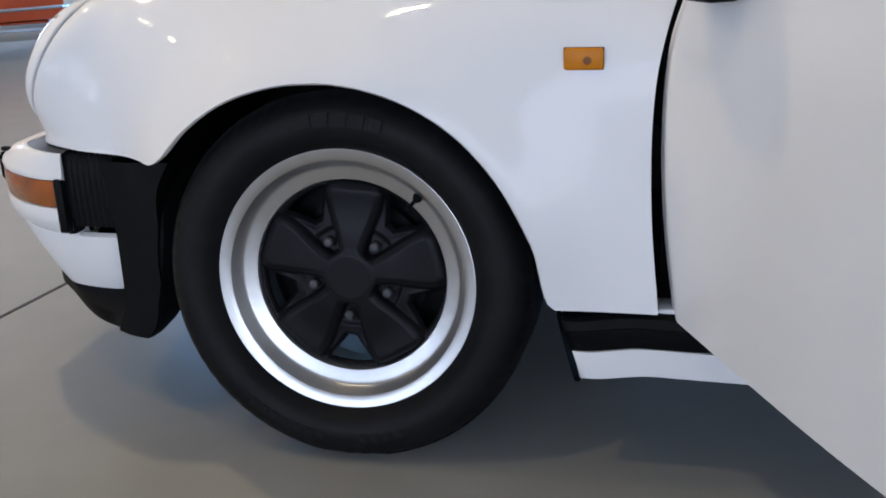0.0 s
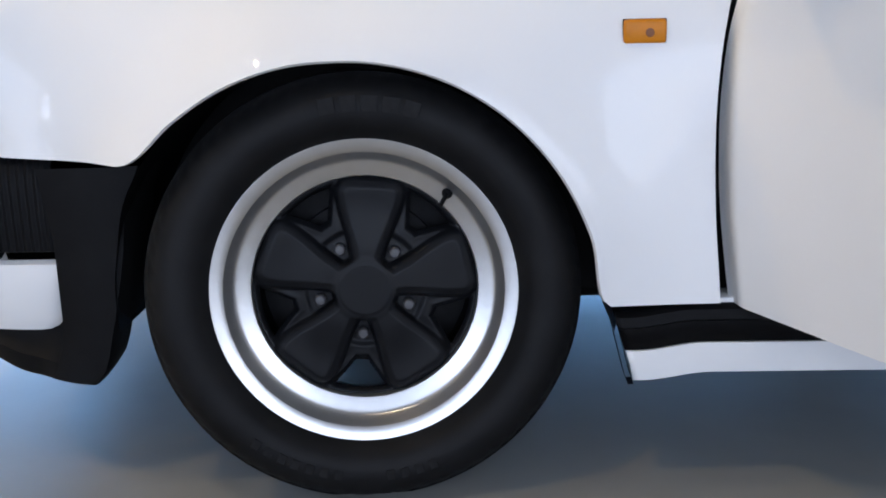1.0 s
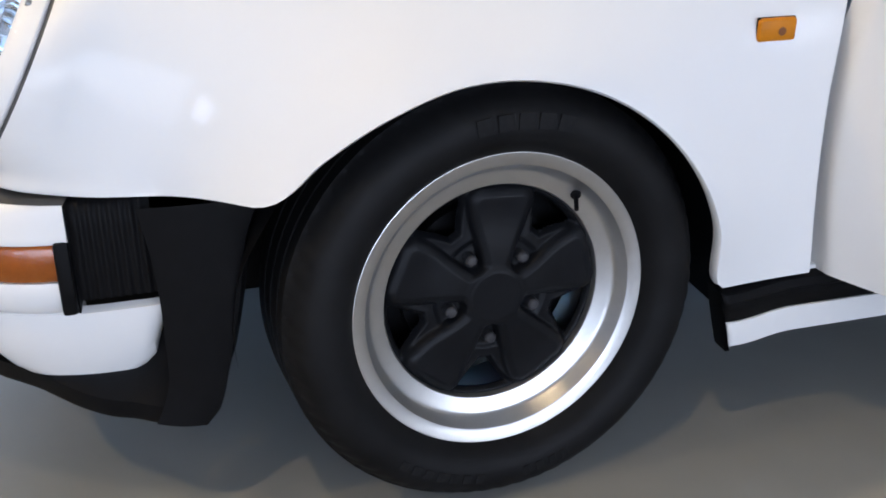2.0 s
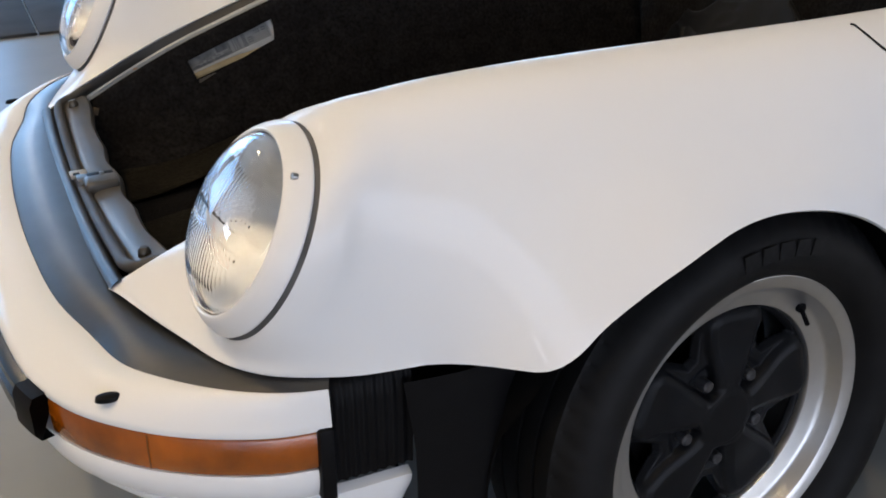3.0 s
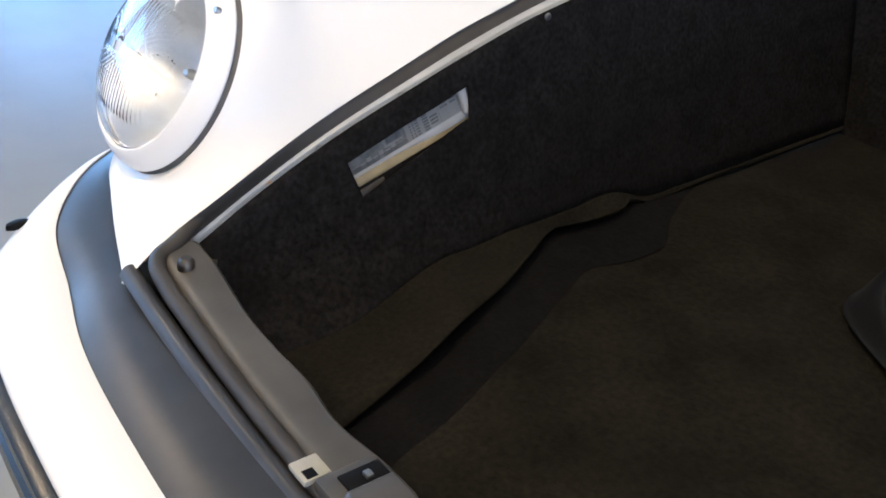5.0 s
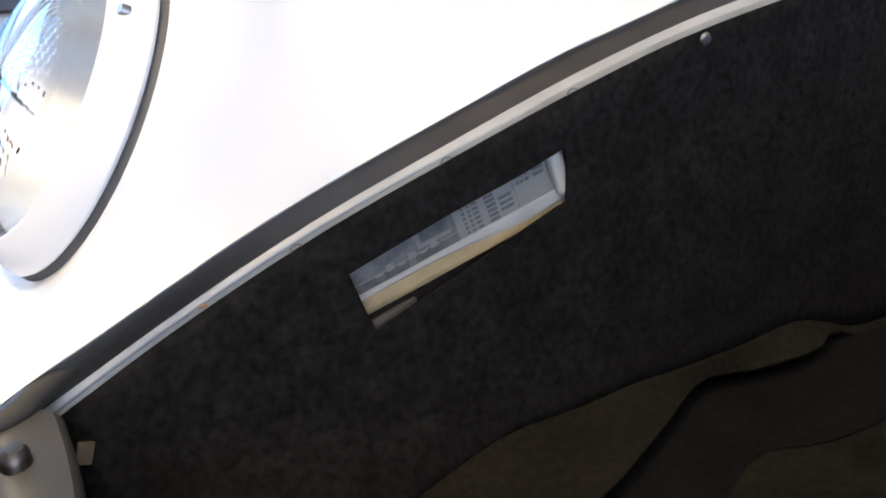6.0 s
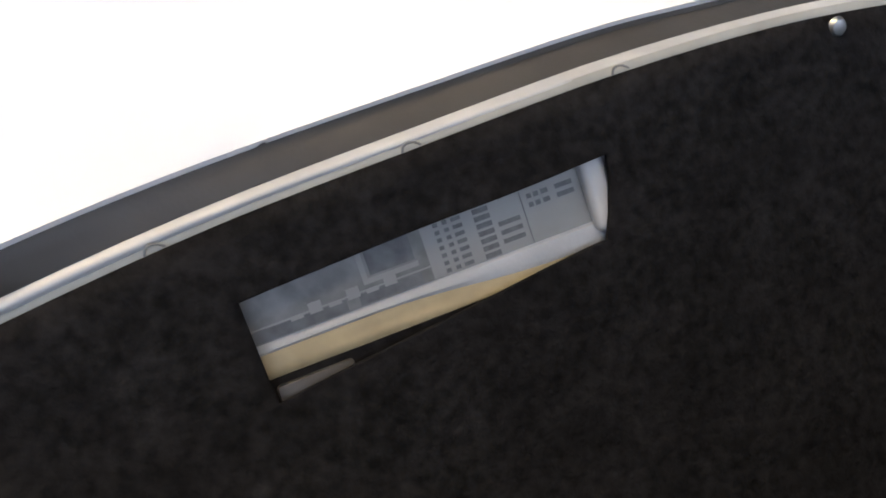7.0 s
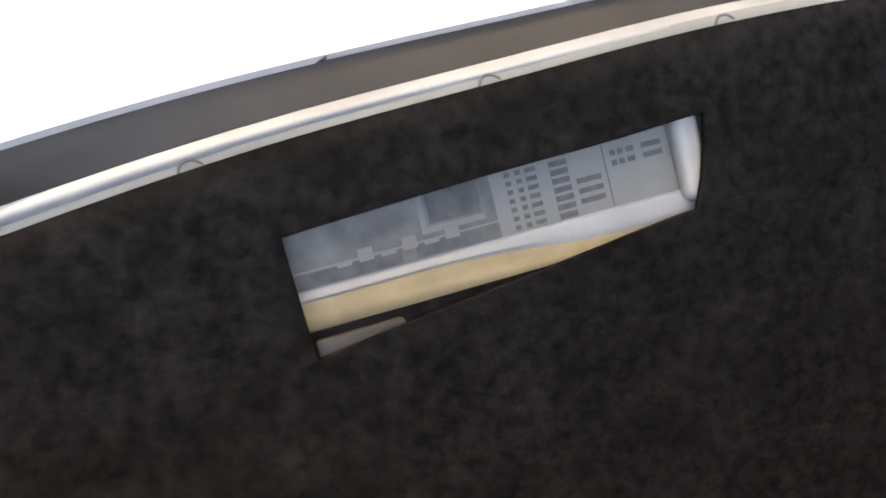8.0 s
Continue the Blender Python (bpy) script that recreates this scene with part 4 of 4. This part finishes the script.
def boot_side(side):
    xs = sorted(set(np.linspace(-0.635, 0.62, 60).round(4)) | {-0.435, -0.4346, -0.264, -0.2636})
    rows, hem = [], []
    for x in xs:
        drop = TRIM_Z(x) - carpet_foot(x)
        k = min(max((x + 0.435) / 0.164, 0), 1)
        low = 0.082 - 0.009 * k if x < -0.25 else 0.073
        low = min(low, drop - 0.005)
        ws = [0.0, 0.012, 0.024, 0.0335, 0.034, 0.034 + (low - 0.034) * 0.35, 0.034 + (low - 0.034) * 0.7, low, low + 0.001]
        ws += list(np.linspace(low + 0.006, drop, 12))
        row = []
        for w in ws:
            slant = 0.016 * min(max((w - 0.034) / 0.05, 0), 1) * math.exp(-(((x + 0.435) / 0.03) ** 2))
            slant += 0.0025 * math.sin(math.pi * min(max((w - 0.030) / (low - 0.026), 0), 1)) * math.exp(-(((x + 0.264) / 0.012) ** 2))
            row.append(lining(x + slant, w, side))
        rows.append(row)
        hem.append([lining(x, drop + w, side) for w in np.linspace(-0.004, 0.12, 12)])
    hole = (lambda i, j: -0.436 < xs[i] < -0.2645 and 4 <= j < 7) if side > 0 else None
    part("side_carpet", grid(rows, skip=hole), CARPET, car, "black felt carpet lining with a slot" if side > 0 else "black felt carpet lining", sharp=70, thick=0.003)
    part("carpet_hem", grid(hem), HEM, car, "brownish lower edge of the side carpet", sharp=70, thick=0.004)
    # the painted flange and the lid's seal beside the fender's edge
    gut, fl, fl2 = [], [], []
    for x in np.linspace(-0.665, 0.62, 50):
        hy, hz = HOOD_Y(x), HOOD_Z(x)
        ty, tz = (TRIM_Y(x), TRIM_Z(x)) if x > -0.64 else (TRIM_Y(-0.64), TRIM_Z(-0.64) - 0.012)
        mid = Vector((x, hy * 0.4 + ty * 0.6, (hz * 0.32 + tz * 0.68)))
        hz, tz = hz - sag(x, side), tz - sag(x, side)
        mid.z -= sag(x, side)
        gut.append([(x, side * (hy + 0.003), hz - 0.002), (x, side * (hy + 0.0015), hz - 0.005), (x, side * ((hy + mid.y) / 2 + 0.0015), (hz + mid.z) / 2), (x, side * (mid.y + 0.001), mid.z + 0.0005), (x, side * (mid.y + 0.003), mid.z - 0.003)])
        a, b = Vector((x, side * (mid.y + 0.002), mid.z + 0.0005)), Vector((x, side * (ty + 0.001), tz + 0.003))
        row = [a + Vector((0, side * 0.002, -0.004))]
        for t in np.linspace(0, 1, 8):
            p = a.lerp(b, t)
            p.y -= side * 0.003 * math.sin(math.pi * t)
            row.append(p)
        fl.append(row)
        fl2.append([b + Vector((0, side * 0.0005, 0.0015)), b + Vector((0, -side * 0.001, -0.001)), Vector((x, side * (ty - 0.0005), tz - 0.002)), Vector((x, side * (ty + 0.004), tz - 0.02))])
    part("lid_gutter", grid(gut), GUTTER, car, "grey-brown rubber gutter seal")
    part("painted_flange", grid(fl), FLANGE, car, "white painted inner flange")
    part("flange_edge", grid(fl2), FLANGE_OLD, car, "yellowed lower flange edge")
    for x in (-0.468, -0.357, -0.255):
        ty, tz = TRIM_Y(x), TRIM_Z(x)
        part("flange_clip", tube(smooth_path([(x - 0.002, side * (ty - 0.003), tz - 0.003), (x - 0.0045, side * (ty - 0.0025), tz - 0.001), (x - 0.004, side * (ty - 0.002), tz + 0.0025), (x, side * (ty - 0.0015), tz + 0.004), (x + 0.004, side * (ty - 0.002), tz + 0.003)], 16), 0.0006, 6), STICKER_DARK, car)
    if side > 0:
        x = -0.534
        ty, tz = TRIM_Y(x), TRIM_Z(x)
        part("rust_patch", tube([(x - 0.004, ty + 0.0005, tz + 0.0035), (x, ty - 0.0002, tz + 0.0045), (x + 0.004, ty + 0.0005, tz + 0.005)], 0.0014, 8), RUST, car, "small rust patch")
        for x, w in ((-0.457, 0.068), (-0.30, 0.12), (-0.2, 0.09), (-0.36, 0.155), (-0.10, 0.13), (-0.52, 0.06)):
            p = lining(x, w, 1)
            part("lint", tube([(p[0] - 0.001, p[1] - 0.0015, p[2]), (p[0] + 0.001, p[1] - 0.0018, p[2] + 0.0006)], 0.0007, 5), FLANGE, car)
    x = -0.128
    p = Vector(lining(x, 0.006, side)) - Vector((0, side * 0.003, 0))
    part("carpet_stud", lathe([(0.0, 0.003), (0.004, 0.0025), (0.0055, 0.0)], Matrix.Translation(p) @ pose(0, 0, 0, 90 * side, 0, 0), 20), STEEL, car)


def label_plate():
    """The white inner panel seen in the slot, with a printed sticker on it."""
    a, b = Vector(lining(-0.435, 0.035, 1)), Vector(lining(-0.264, 0.035, 1))
    e1 = (b - a).normalized()
    down = (Vector(lining(-0.36, 0.075, 1)) - Vector(lining(-0.36, 0.035, 1)))
    down = (down - e1 * down.dot(e1)).normalized()
    out = e1.cross(down)
    if out.y > 0:
        out = -out
    m = Matrix((( *e1, 0), (*down, 0), (*out, 0), (0, 0, 0, 1))).transposed()
    m.translation = a - out * 0.010
    m = m @ Matrix.Translation((0, -0.0028, 0)) @ Matrix.Rotation(radians(2.3), 4, "Z")
    L = (b - a).length
    rows = []
    for u in np.linspace(-0.02, L + 0.02, 24):
        e = 0.0068 * step(0.30, 0.85, u / L)
        rows.append([(u, -0.02, 0.0), (u, 0.0, 0.0), (u, 0.0238, 0.0), (u, 0.0252, 0.0012), (u, 0.0272 + 0.6 * e, 0.0016), (u, 0.0285 + e, 0.0002)])
    bm = grid(rows)
    bm.transform(m)
    plate = part("label_plate", bm, FLANGE, car, "white painted inner panel behind the carpet slot")
    rows = []
    for u in np.linspace(-0.02, L + 0.02, 24):
        k = 1.12 + 0.16 * step(-0.05, 0.42, u / L) - 0.92 * step(0.42, 1.0, u / L)
        e = 0.0068 * step(0.30, 0.85, u / L)
        rows.append([(u, e + 0.0282, 0.0004), (u, e + 0.0282 + 0.005 * k, 0.0024), (u, e + 0.0282 + 0.009 * k, 0.0016), (u, e + 0.0282 + 0.0115 * k, -0.0016), (u, e + 0.0282 + 0.0125 * k, -0.008), (u, e + 0.0282 + 0.012 * k, -0.03)])
    bm = grid(rows)
    bm.transform(m)
    part("lower_panel", bm, CREAM, plate, "yellowed primer below the sticker", sharp=85)
    bm = box(-0.02, L + 0.02, 0.0395, 0.085, -0.001, 0.003)
    bm.transform(m)
    part("slot_backing", bm, CARPET, plate, "black felt behind the slot")
    bm = box(0.004, 0.040, 0.0425, 0.056, 0.0, 0.0055, 0.0015)
    bm.transform(m)
    part("lower_tab", bm, SEAL, plate, "grey tab at the foot of the slot")
    bm = box(-0.015, L - 0.008, -0.015, 0.0236, 0.0002, 0.0006)
    bm.transform(m)
    st = part("sticker", bm, STICKER, plate, "silver-grey printed sticker")
    bm = joined(box(-0.015, 0.088, -0.015, 0.0165, 0.0006, 0.0008), box(-0.015, 0.088, 0.0172, 0.0234, 0.0006, 0.0008))
    bm.transform(m)
    part("printed_field", bm, STICKER_DARK, st)
    for a, b, y0, y1 in ((-0.01, 0.046, 0.0176, 0.0230), (0.052, 0.083, 0.0178, 0.0228), (0.060, 0.082, -0.008, 0.0112)):
        bm = box(a, b, y0, y1, 0.0008, 0.0009)
        bm.transform(m)
        part("printed_band", bm, STICKER_BAND, st)
    bars = []
    for r in range(7):
        y = -0.001 + r * 0.0036
        for u, w in ((0.0945, 0.0024), (0.0993, 0.0024), (0.1036, 0.0048)):
            bars.append(box(u, u + w, y, y + 0.0019, 0.0008, 0.0010))
        bars.append(box(0.1145, 0.1225, y, y + 0.0024, 0.0008, 0.0010))
    for r in range(3):
        y = 0.0085 + r * 0.0042
        bars.append(box(0.1252, 0.1365, y, y + 0.0022, 0.0008, 0.0010))
    for r in range(2):
        y = 0.0005 + r * 0.0042
        for u, w in ((0.1425, 0.0024), (0.146, 0.0026), (0.150, 0.0036), (0.1575, 0.009)):
            bars.append(box(u, u + w, y, y + 0.0023, 0.0008, 0.0010))
    bars.append(box(0.1392, 0.1395, -0.012, 0.0234, 0.0008, 0.0010))
    for bm in bars:
        bm.transform(m)
        part("printed_bar", bm, INK, st)
    for bm in [box(0.02 + 0.009 * k, 0.026 + 0.009 * k, 0.0165 - 0.003 * (k % 2), 0.0185, 0.0008, 0.0010) for k in range(6)] + [box(0.056, 0.0585, -0.01, 0.0145, 0.0008, 0.0010), box(0.0585, 0.083, 0.0122, 0.0145, 0.0008, 0.0010)]:
        bm.transform(m)
        part("printed_shape", bm, STICKER, st)
    bm = box(L - 0.0112, L + 0.0018, -0.008, 0.030, -0.002, 0.0078, 0.0044, segs=5)
    bm.transform(m)
    part("plate_edge", bm, FLANGE, plate, "rounded white plate edge")


def boot_floor():
    rows = []
    for x in np.linspace(-0.66, 0.75, 70):
        rows.append([(x, y, 0.388 + 0.006 * noise.noise((x * 4, y * 4, 0.3)) - 0.014 * step(-0.30, -0.48, x)) for y in np.linspace(-0.47, 0.47, 50)])
    part("boot_floor", grid(rows), MAT, car, "brown-black floor carpet", sharp=80)
    # felt strips, coloured darker than the floor for the shadow beside the hem
    for side in (-1, 1):
        rows = []
        for x in np.linspace(-0.62, 0.30, 60):
            e = min(EDGE(x), TRIM_Y(x) - 0.06)
            w = 0.070 + 0.018 * noise.noise((x * 6, 1.3, 0.2)) - 0.045 * step(0.0, 0.28, x)
            z = 0.393 - 0.014 * step(-0.30, -0.48, x) + 0.006 * noise.noise((x * 4, e * 4, 0.3))
            rows.append([(x, side * (e + 0.05 - (0.05 + w) * t), z + 0.003 * math.sin(math.pi * t) - 0.004 * t**6) for t in np.linspace(0, 1, 10)])
        part("hem_shadow_strip", grid(rows), SHADOW_FELT, car, "black felt strip that paints the shadow beside the carpet hem", sharp=80)
    rows = [[(x, y, z) for y in np.linspace(-0.48, 0.48, 20)] for x, z in ((0.60, 0.38), (0.63, 0.55), (0.66, 0.70), (0.70, 0.79), (0.95, 0.80))]
    part("boot_bulkhead", grid(rows), CARPET, car, "black carpeted bulkhead")
    rows = [[(x + 0.03 * (1 - (y / 0.36) ** 2) * -1, y, z) for y in np.linspace(-0.36, 0.36, 24)] for x, z in ((-0.630, 0.492), (-0.638, 0.45), (-0.64, 0.37))]
    part("boot_front_wall", grid(rows), CARPET, car, "black carpeted front wall")


# the long folds of the cover in plan, with their height and width
FOLDS = [
    ([(0.62, 0.10), (0.46, 0.03), (0.31, -0.02), (0.20, 0.01), (0.08, 0.03)], 0.060, 0.030),
    ([(0.44, 0.02), (0.40, -0.14), (0.43, -0.42)], 0.052, 0.026),
    ([(0.24, -0.01), (0.24, -0.15), (0.30, -0.42)], 0.050, 0.024),
    ([(0.12, 0.02), (0.13, -0.14), (0.17, -0.40)], 0.036, 0.022),
    ([(0.60, -0.05), (0.54, -0.20), (0.56, -0.42)], 0.050, 0.030),
]


def cloth_heap():
    """A soft black cover lying in long folds at the back of the luggage compartment."""

    def off(x, y, line):
        """How far a point lies from a line of the plan."""
        best = 9.0
        for (x0, y0), (x1, y1) in zip(line, line[1:]):
            ex, ey = x1 - x0, y1 - y0
            t = min(max(((x - x0) * ex + (y - y0) * ey) / (ex * ex + ey * ey), 0), 1)
            best = min(best, math.hypot(x - x0 - t * ex, y - y0 - t * ey))
        return best

    rows = []
    for u in np.linspace(0, 1, 120):
        row = []
        for v in np.linspace(0, 1, 120):
            x = -0.02 + 0.63 * u + 0.03 * noise.noise((v * 5, 2.1, 0.7)) * (1 - u) ** 4
            y = -0.44 + (0.46 + 0.07 * u + 0.02 * math.sin(9 * u) - 0.16 * math.exp(-((u / 0.10) ** 1.4)) + 0.03 * noise.noise((u * 6, 0.4, 1.1))) * v
            warp = noise.noise((x * 4, y * 4, 2.2)) + 0.5 * noise.noise((x * 9, y * 9, 5.1))
            dx, dy = 0.64 - x, (y - 0.02) * (1.7 if y > 0.02 else 0.85)
            heap = 0.25 * math.exp(-((math.hypot(dx, dy) / 0.34) ** 1.6))
            px, py = x + 0.025 * warp, y + 0.025 * noise.noise((x * 5, y * 5, 9.4))
            fold = max(1.15 * tall * math.exp(-((off(px, py, line) / wide) ** 0.9)) for line, tall, wide in FOLDS)
            fold -= 0.008 * abs(noise.noise((x * 22, y * 22, 1.2)))
            edge = step(0, 0.10, u) * step(0, 0.05, v) * step(1, 0.90, v)
            row.append((x + 0.008 * warp * edge, y, max(0.400 + edge * (0.010 + heap + fold), 0.399)))
        rows.append(row)
    ob = part("cloth_cover", grid(rows), CLOTH, None, sharp=80)
    tagged(ob, "crumpled black cloth cover heaped in the luggage compartment", "cover")


def boot_fittings():
    rim = smooth_path([(-0.49, -0.060), (-0.40, -0.095), (-0.33, -0.150), (-0.24, -0.21), (-0.12, -0.30)], 28)
    foot = smooth_path([(-0.60, -0.24), (-0.50, -0.33), (-0.40, -0.35), (-0.25, -0.36), (-0.12, -0.36)], 28)
    rows = []
    for (xa, ya), (xb, yb) in zip(rim, foot):
        rows.append([(xa + 0.004, ya + 0.006, 0.385), (xa, ya, 0.412), (xa - 0.002, ya - 0.005, 0.416)] + [(xa + (xb - xa) * t, ya + (yb - ya) * t, 0.416 + 0.004 * math.sin(math.pi * t)) for t in (0.2, 0.5, 0.8, 1.0)])
    rows.insert(0, [(x - 0.006, y - 0.002, 0.384) for x, y, z in rows[0]])
    part("battery_cover", grid(rows), CARPET, car, "low black carpeted cover")
    part("cover_edge_line", tube([(x - 0.001, y - 0.002, 0.4165) for x, y in rim], 0.0022, 6), GUTTER, car, "thin grey edge line of the low cover")
    bar = part("bulkhead_bar", box(0.596, 0.603, -0.05, 0.19, 0.686, 0.699, 0.002), FLANGE, car, "thin white bar on the bulkhead")
    part("bar_knob", box(0.585, 0.602, -0.01, 0.012, 0.675, 0.688, 0.004), STEEL, bar)


def slam_panel():
    """The grey front panel of the opening, with its latch, seal and bolts."""
    rows, seal, ledge = [], [], []
    for y in np.linspace(-0.372, 0.372, 60):
        k = (y / 0.36) ** 2
        xa = -0.684 + 0.012 * k
        xb = -0.638 - 0.002 * k + 0.011 * step(0.22, 0.34, abs(y)) + 0.004 * math.cos(y * 42) * step(0.2, 0.1, abs(y)) - 0.022 * step(0.362, 0.376, abs(y))
        za = 0.494 + 0.022 * k
        zb = 0.500 + 0.022 * k
        row = [(xa - 0.004, y, za - 0.012), (xa, y, za)]
        for t in np.linspace(0.1, 0.95, 8):
            row.append((xa + (xb - xa) * t, y, za + (zb - za) * t + 0.0025 * math.sin(math.pi * t) + 0.005 * step(0.0, 0.15, t)))
        row += [(xb, y, zb + 0.003), (xb + 0.003, y, zb - 0.002), (xb + 0.004, y, zb - 0.012), (xb + 0.002, y, zb - 0.03)]
        rows.append(row)
        if abs(y) < 0.345:
            seal.append((xa - 0.0065 - 0.0035 * k, y, za + 0.001 + 0.002 * k))
        ledge.append([(xa - 0.035 - 0.003 * k + 0.022 * t, y, za - 0.006 - 0.008 * k + 0.010 * math.sin(math.pi * t) ** 0.7) for t in np.linspace(0, 1, 12)])
    rows.insert(0, [(x, y - 0.004, z - 0.02) for x, y, z in rows[0]])
    rows.append([(x, y + 0.004, z - 0.02) for x, y, z in rows[-1]])
    # the seal turns into the gutters at both ends
    bend = [(-0.676, 0.355, 0.5195), (-0.665, 0.3635, 0.522)] + [(x, HOOD_Y(x) - 0.0075, HOOD_Z(x) - 0.008) for x in (-0.652,)] + [(x, HOOD_Y(x) + a, HOOD_Z(x) - b) for x, a, b in ((-0.637, -0.001, 0.010), (-0.618, 0.008, 0.013), (-0.595, 0.017, 0.017))]
    seal = smooth_path([(x, -y, z) for x, y, z in reversed(bend)] + seal[::3] + bend, 120)
    ob = part("slam_panel", grid(rows), PANEL_GREY, car, "grey plastic panel behind the bumper")
    part("lid_seal", tube(seal, 0.0088, 12), GUTTER, ob, "grey rubber lid seal")
    part("seal_ledge", grid(ledge), RUBBER, ob, "rounded glossy rubber strip before the seal")
    for y in (-0.329, 0.329):
        at = Matrix.Translation((-0.657, y, 0.521))
        part("bolt", lathe([(0.0, 0.012), (0.005, 0.0115), (0.008, 0.008), (0.0088, 0.003), (0.0088, -0.004), (0.012, -0.005), (0.012, -0.008)], at, 24), DARK_STEEL, ob)
    body = joined(box(-0.690, -0.640, -0.044, -0.007, 0.492, 0.5165, 0.006, segs=3), box(-0.698, -0.640, -0.012, 0.022, 0.492, 0.510, 0.004))
    latch = part("latch", body, PANEL_GREY, ob, "grey lid latch housing")
    part("latch_hook", box(-0.664, -0.657, -0.004, 0.004, 0.509, 0.5160, 0.0015), STEEL, latch)
    part("latch_slot", box(-0.682, -0.643, -0.007, 0.012, 0.5085, 0.5125, 0.001), BLACK, latch)
    plate = box(-0.704, -0.678, 0.024, 0.050, 0.500, 0.506, 0.0015)
    part("striker_plate", plate, FLANGE_OLD, latch, "small cream striker plate")
    part("striker_hole", box(-0.700, -0.690, 0.026, 0.036, 0.5055, 0.5068), BLACK, latch)
    for side in (-1, 1):
        part("corner_bracket", box(-0.006, 0.005, -0.0012, 0.0012, -0.008, 0.006, 0.001, pose(-0.6175, side * 0.350, 0.500, -14 * side, 24, 14 * side)), TAN, ob, "small torn tan corner tab")


def lid():
    """The raised luggage lid with its hinges, above the opening."""
    m = Matrix.Translation((0.72, 0, 0.83)) @ Matrix.Rotation(radians(68), 4, "Y")
    rows = []
    for u in np.linspace(0, 1, 30):
        x = -1.36 * u
        half = 0.50 - 0.13 * u**1.6
        rows.append([(x, half * v, 0.04 * (1 - v * v) - 0.05 * u * u) for v in np.linspace(-1, 1, 25)])
    bm = grid(rows)
    bm.transform(m)
    ob = part("luggage_lid", bm, PAINT, car, "raised white luggage lid", thick=0.02)
    for side in (-1, 1):
        arm = tube([(0.98, side * 0.42, 0.62), (0.86, side * 0.43, 0.72), (0.76, side * 0.44, 0.84), (0.72, side * 0.43, 0.95)], 0.009)
        part("lid_hinge", arm, FLANGE, ob, "pale painted hinge arm")


for side in (-1, 1):
    boot_side(side)
boot_floor()
boot_fittings()
label_plate()
slam_panel()
lid()
cloth_heap()


def rear_body():
    """The rest of the body behind the doors: cabin, roof and tail, unseen, added to block light from behind."""
    waist = cubic((0.95, 1.6, 2.3, 2.8, 3.1, 3.3), (0.70, 0.72, 0.76, 0.74, 0.66, 0.5))
    deck = cubic((0.95, 1.6, 2.3, 2.8, 3.1, 3.3), (0.83, 0.86, 0.88, 0.84, 0.74, 0.60))
    rows = []
    for x in np.linspace(0.96, 3.3, 30):
        w, z = waist(x), deck(x)
        rows.append([(x, sg * a * w, b) for sg, a, b in ((-1, 0.9, 0.2), (-1, 1.0, 0.3), (-1, 1.02, 0.5), (-1, 0.98, z - 0.12), (-1, 0.86, z), (1, 0.86, z), (1, 0.98, z - 0.12), (1, 1.02, 0.5), (1, 1.0, 0.3), (1, 0.9, 0.2))])
    bm = grid(rows, close_v=True)
    bmesh.ops.holes_fill(bm, edges=bm.edges)
    part("rear_body", bm, PAINT, car, "unseen white rear body that blocks light from behind", sharp=50)
    top = cubic((0.80, 1.2, 1.45, 1.9, 2.4, 2.9), (0.82, 1.18, 1.28, 1.28, 1.14, 0.86))
    rows = []
    for x in np.linspace(0.82, 2.88, 24):
        z = top(x)
        k = (z - 0.8) / 0.5
        rows.append([(x, -0.60 + 0.02 * k, 0.82), (x, -0.60 + 0.10 * k, 0.82 + 0.8 * (z - 0.82)), (x, -0.40 + 0.02 * k, z - 0.012 * k), (x, 0, z), (x, 0.40 - 0.02 * k, z - 0.012 * k), (x, 0.60 - 0.10 * k, 0.82 + 0.8 * (z - 0.82)), (x, 0.60 - 0.02 * k, 0.82)])
    part("cabin", grid(rows), PAINT, car, "unseen white cabin roof that blocks light from behind", thick=0.02)


    for side in (-1, 1):
        at = Matrix.Translation((2.27, side * 0.70, 0.31)) @ pose(0, 0, 0, -90 * side)
        tyre = part("rear_tyre", lathe([(0.19, 0.02), (0.215, 0.045), (0.25, 0.06), (0.28, 0.05), (0.296, 0.02), (0.296, -0.12), (0.27, -0.15), (0.19, -0.12)], at, 64), TYRE, car)
        part("rear_rim", lathe([(0.0, 0.0), (0.05, 0.005), (0.15, -0.01), (0.18, 0.012), (0.2, 0.03), (0.215, 0.034), (0.205, 0.01)], at, 64), ALLOY, tyre)


rear_body()
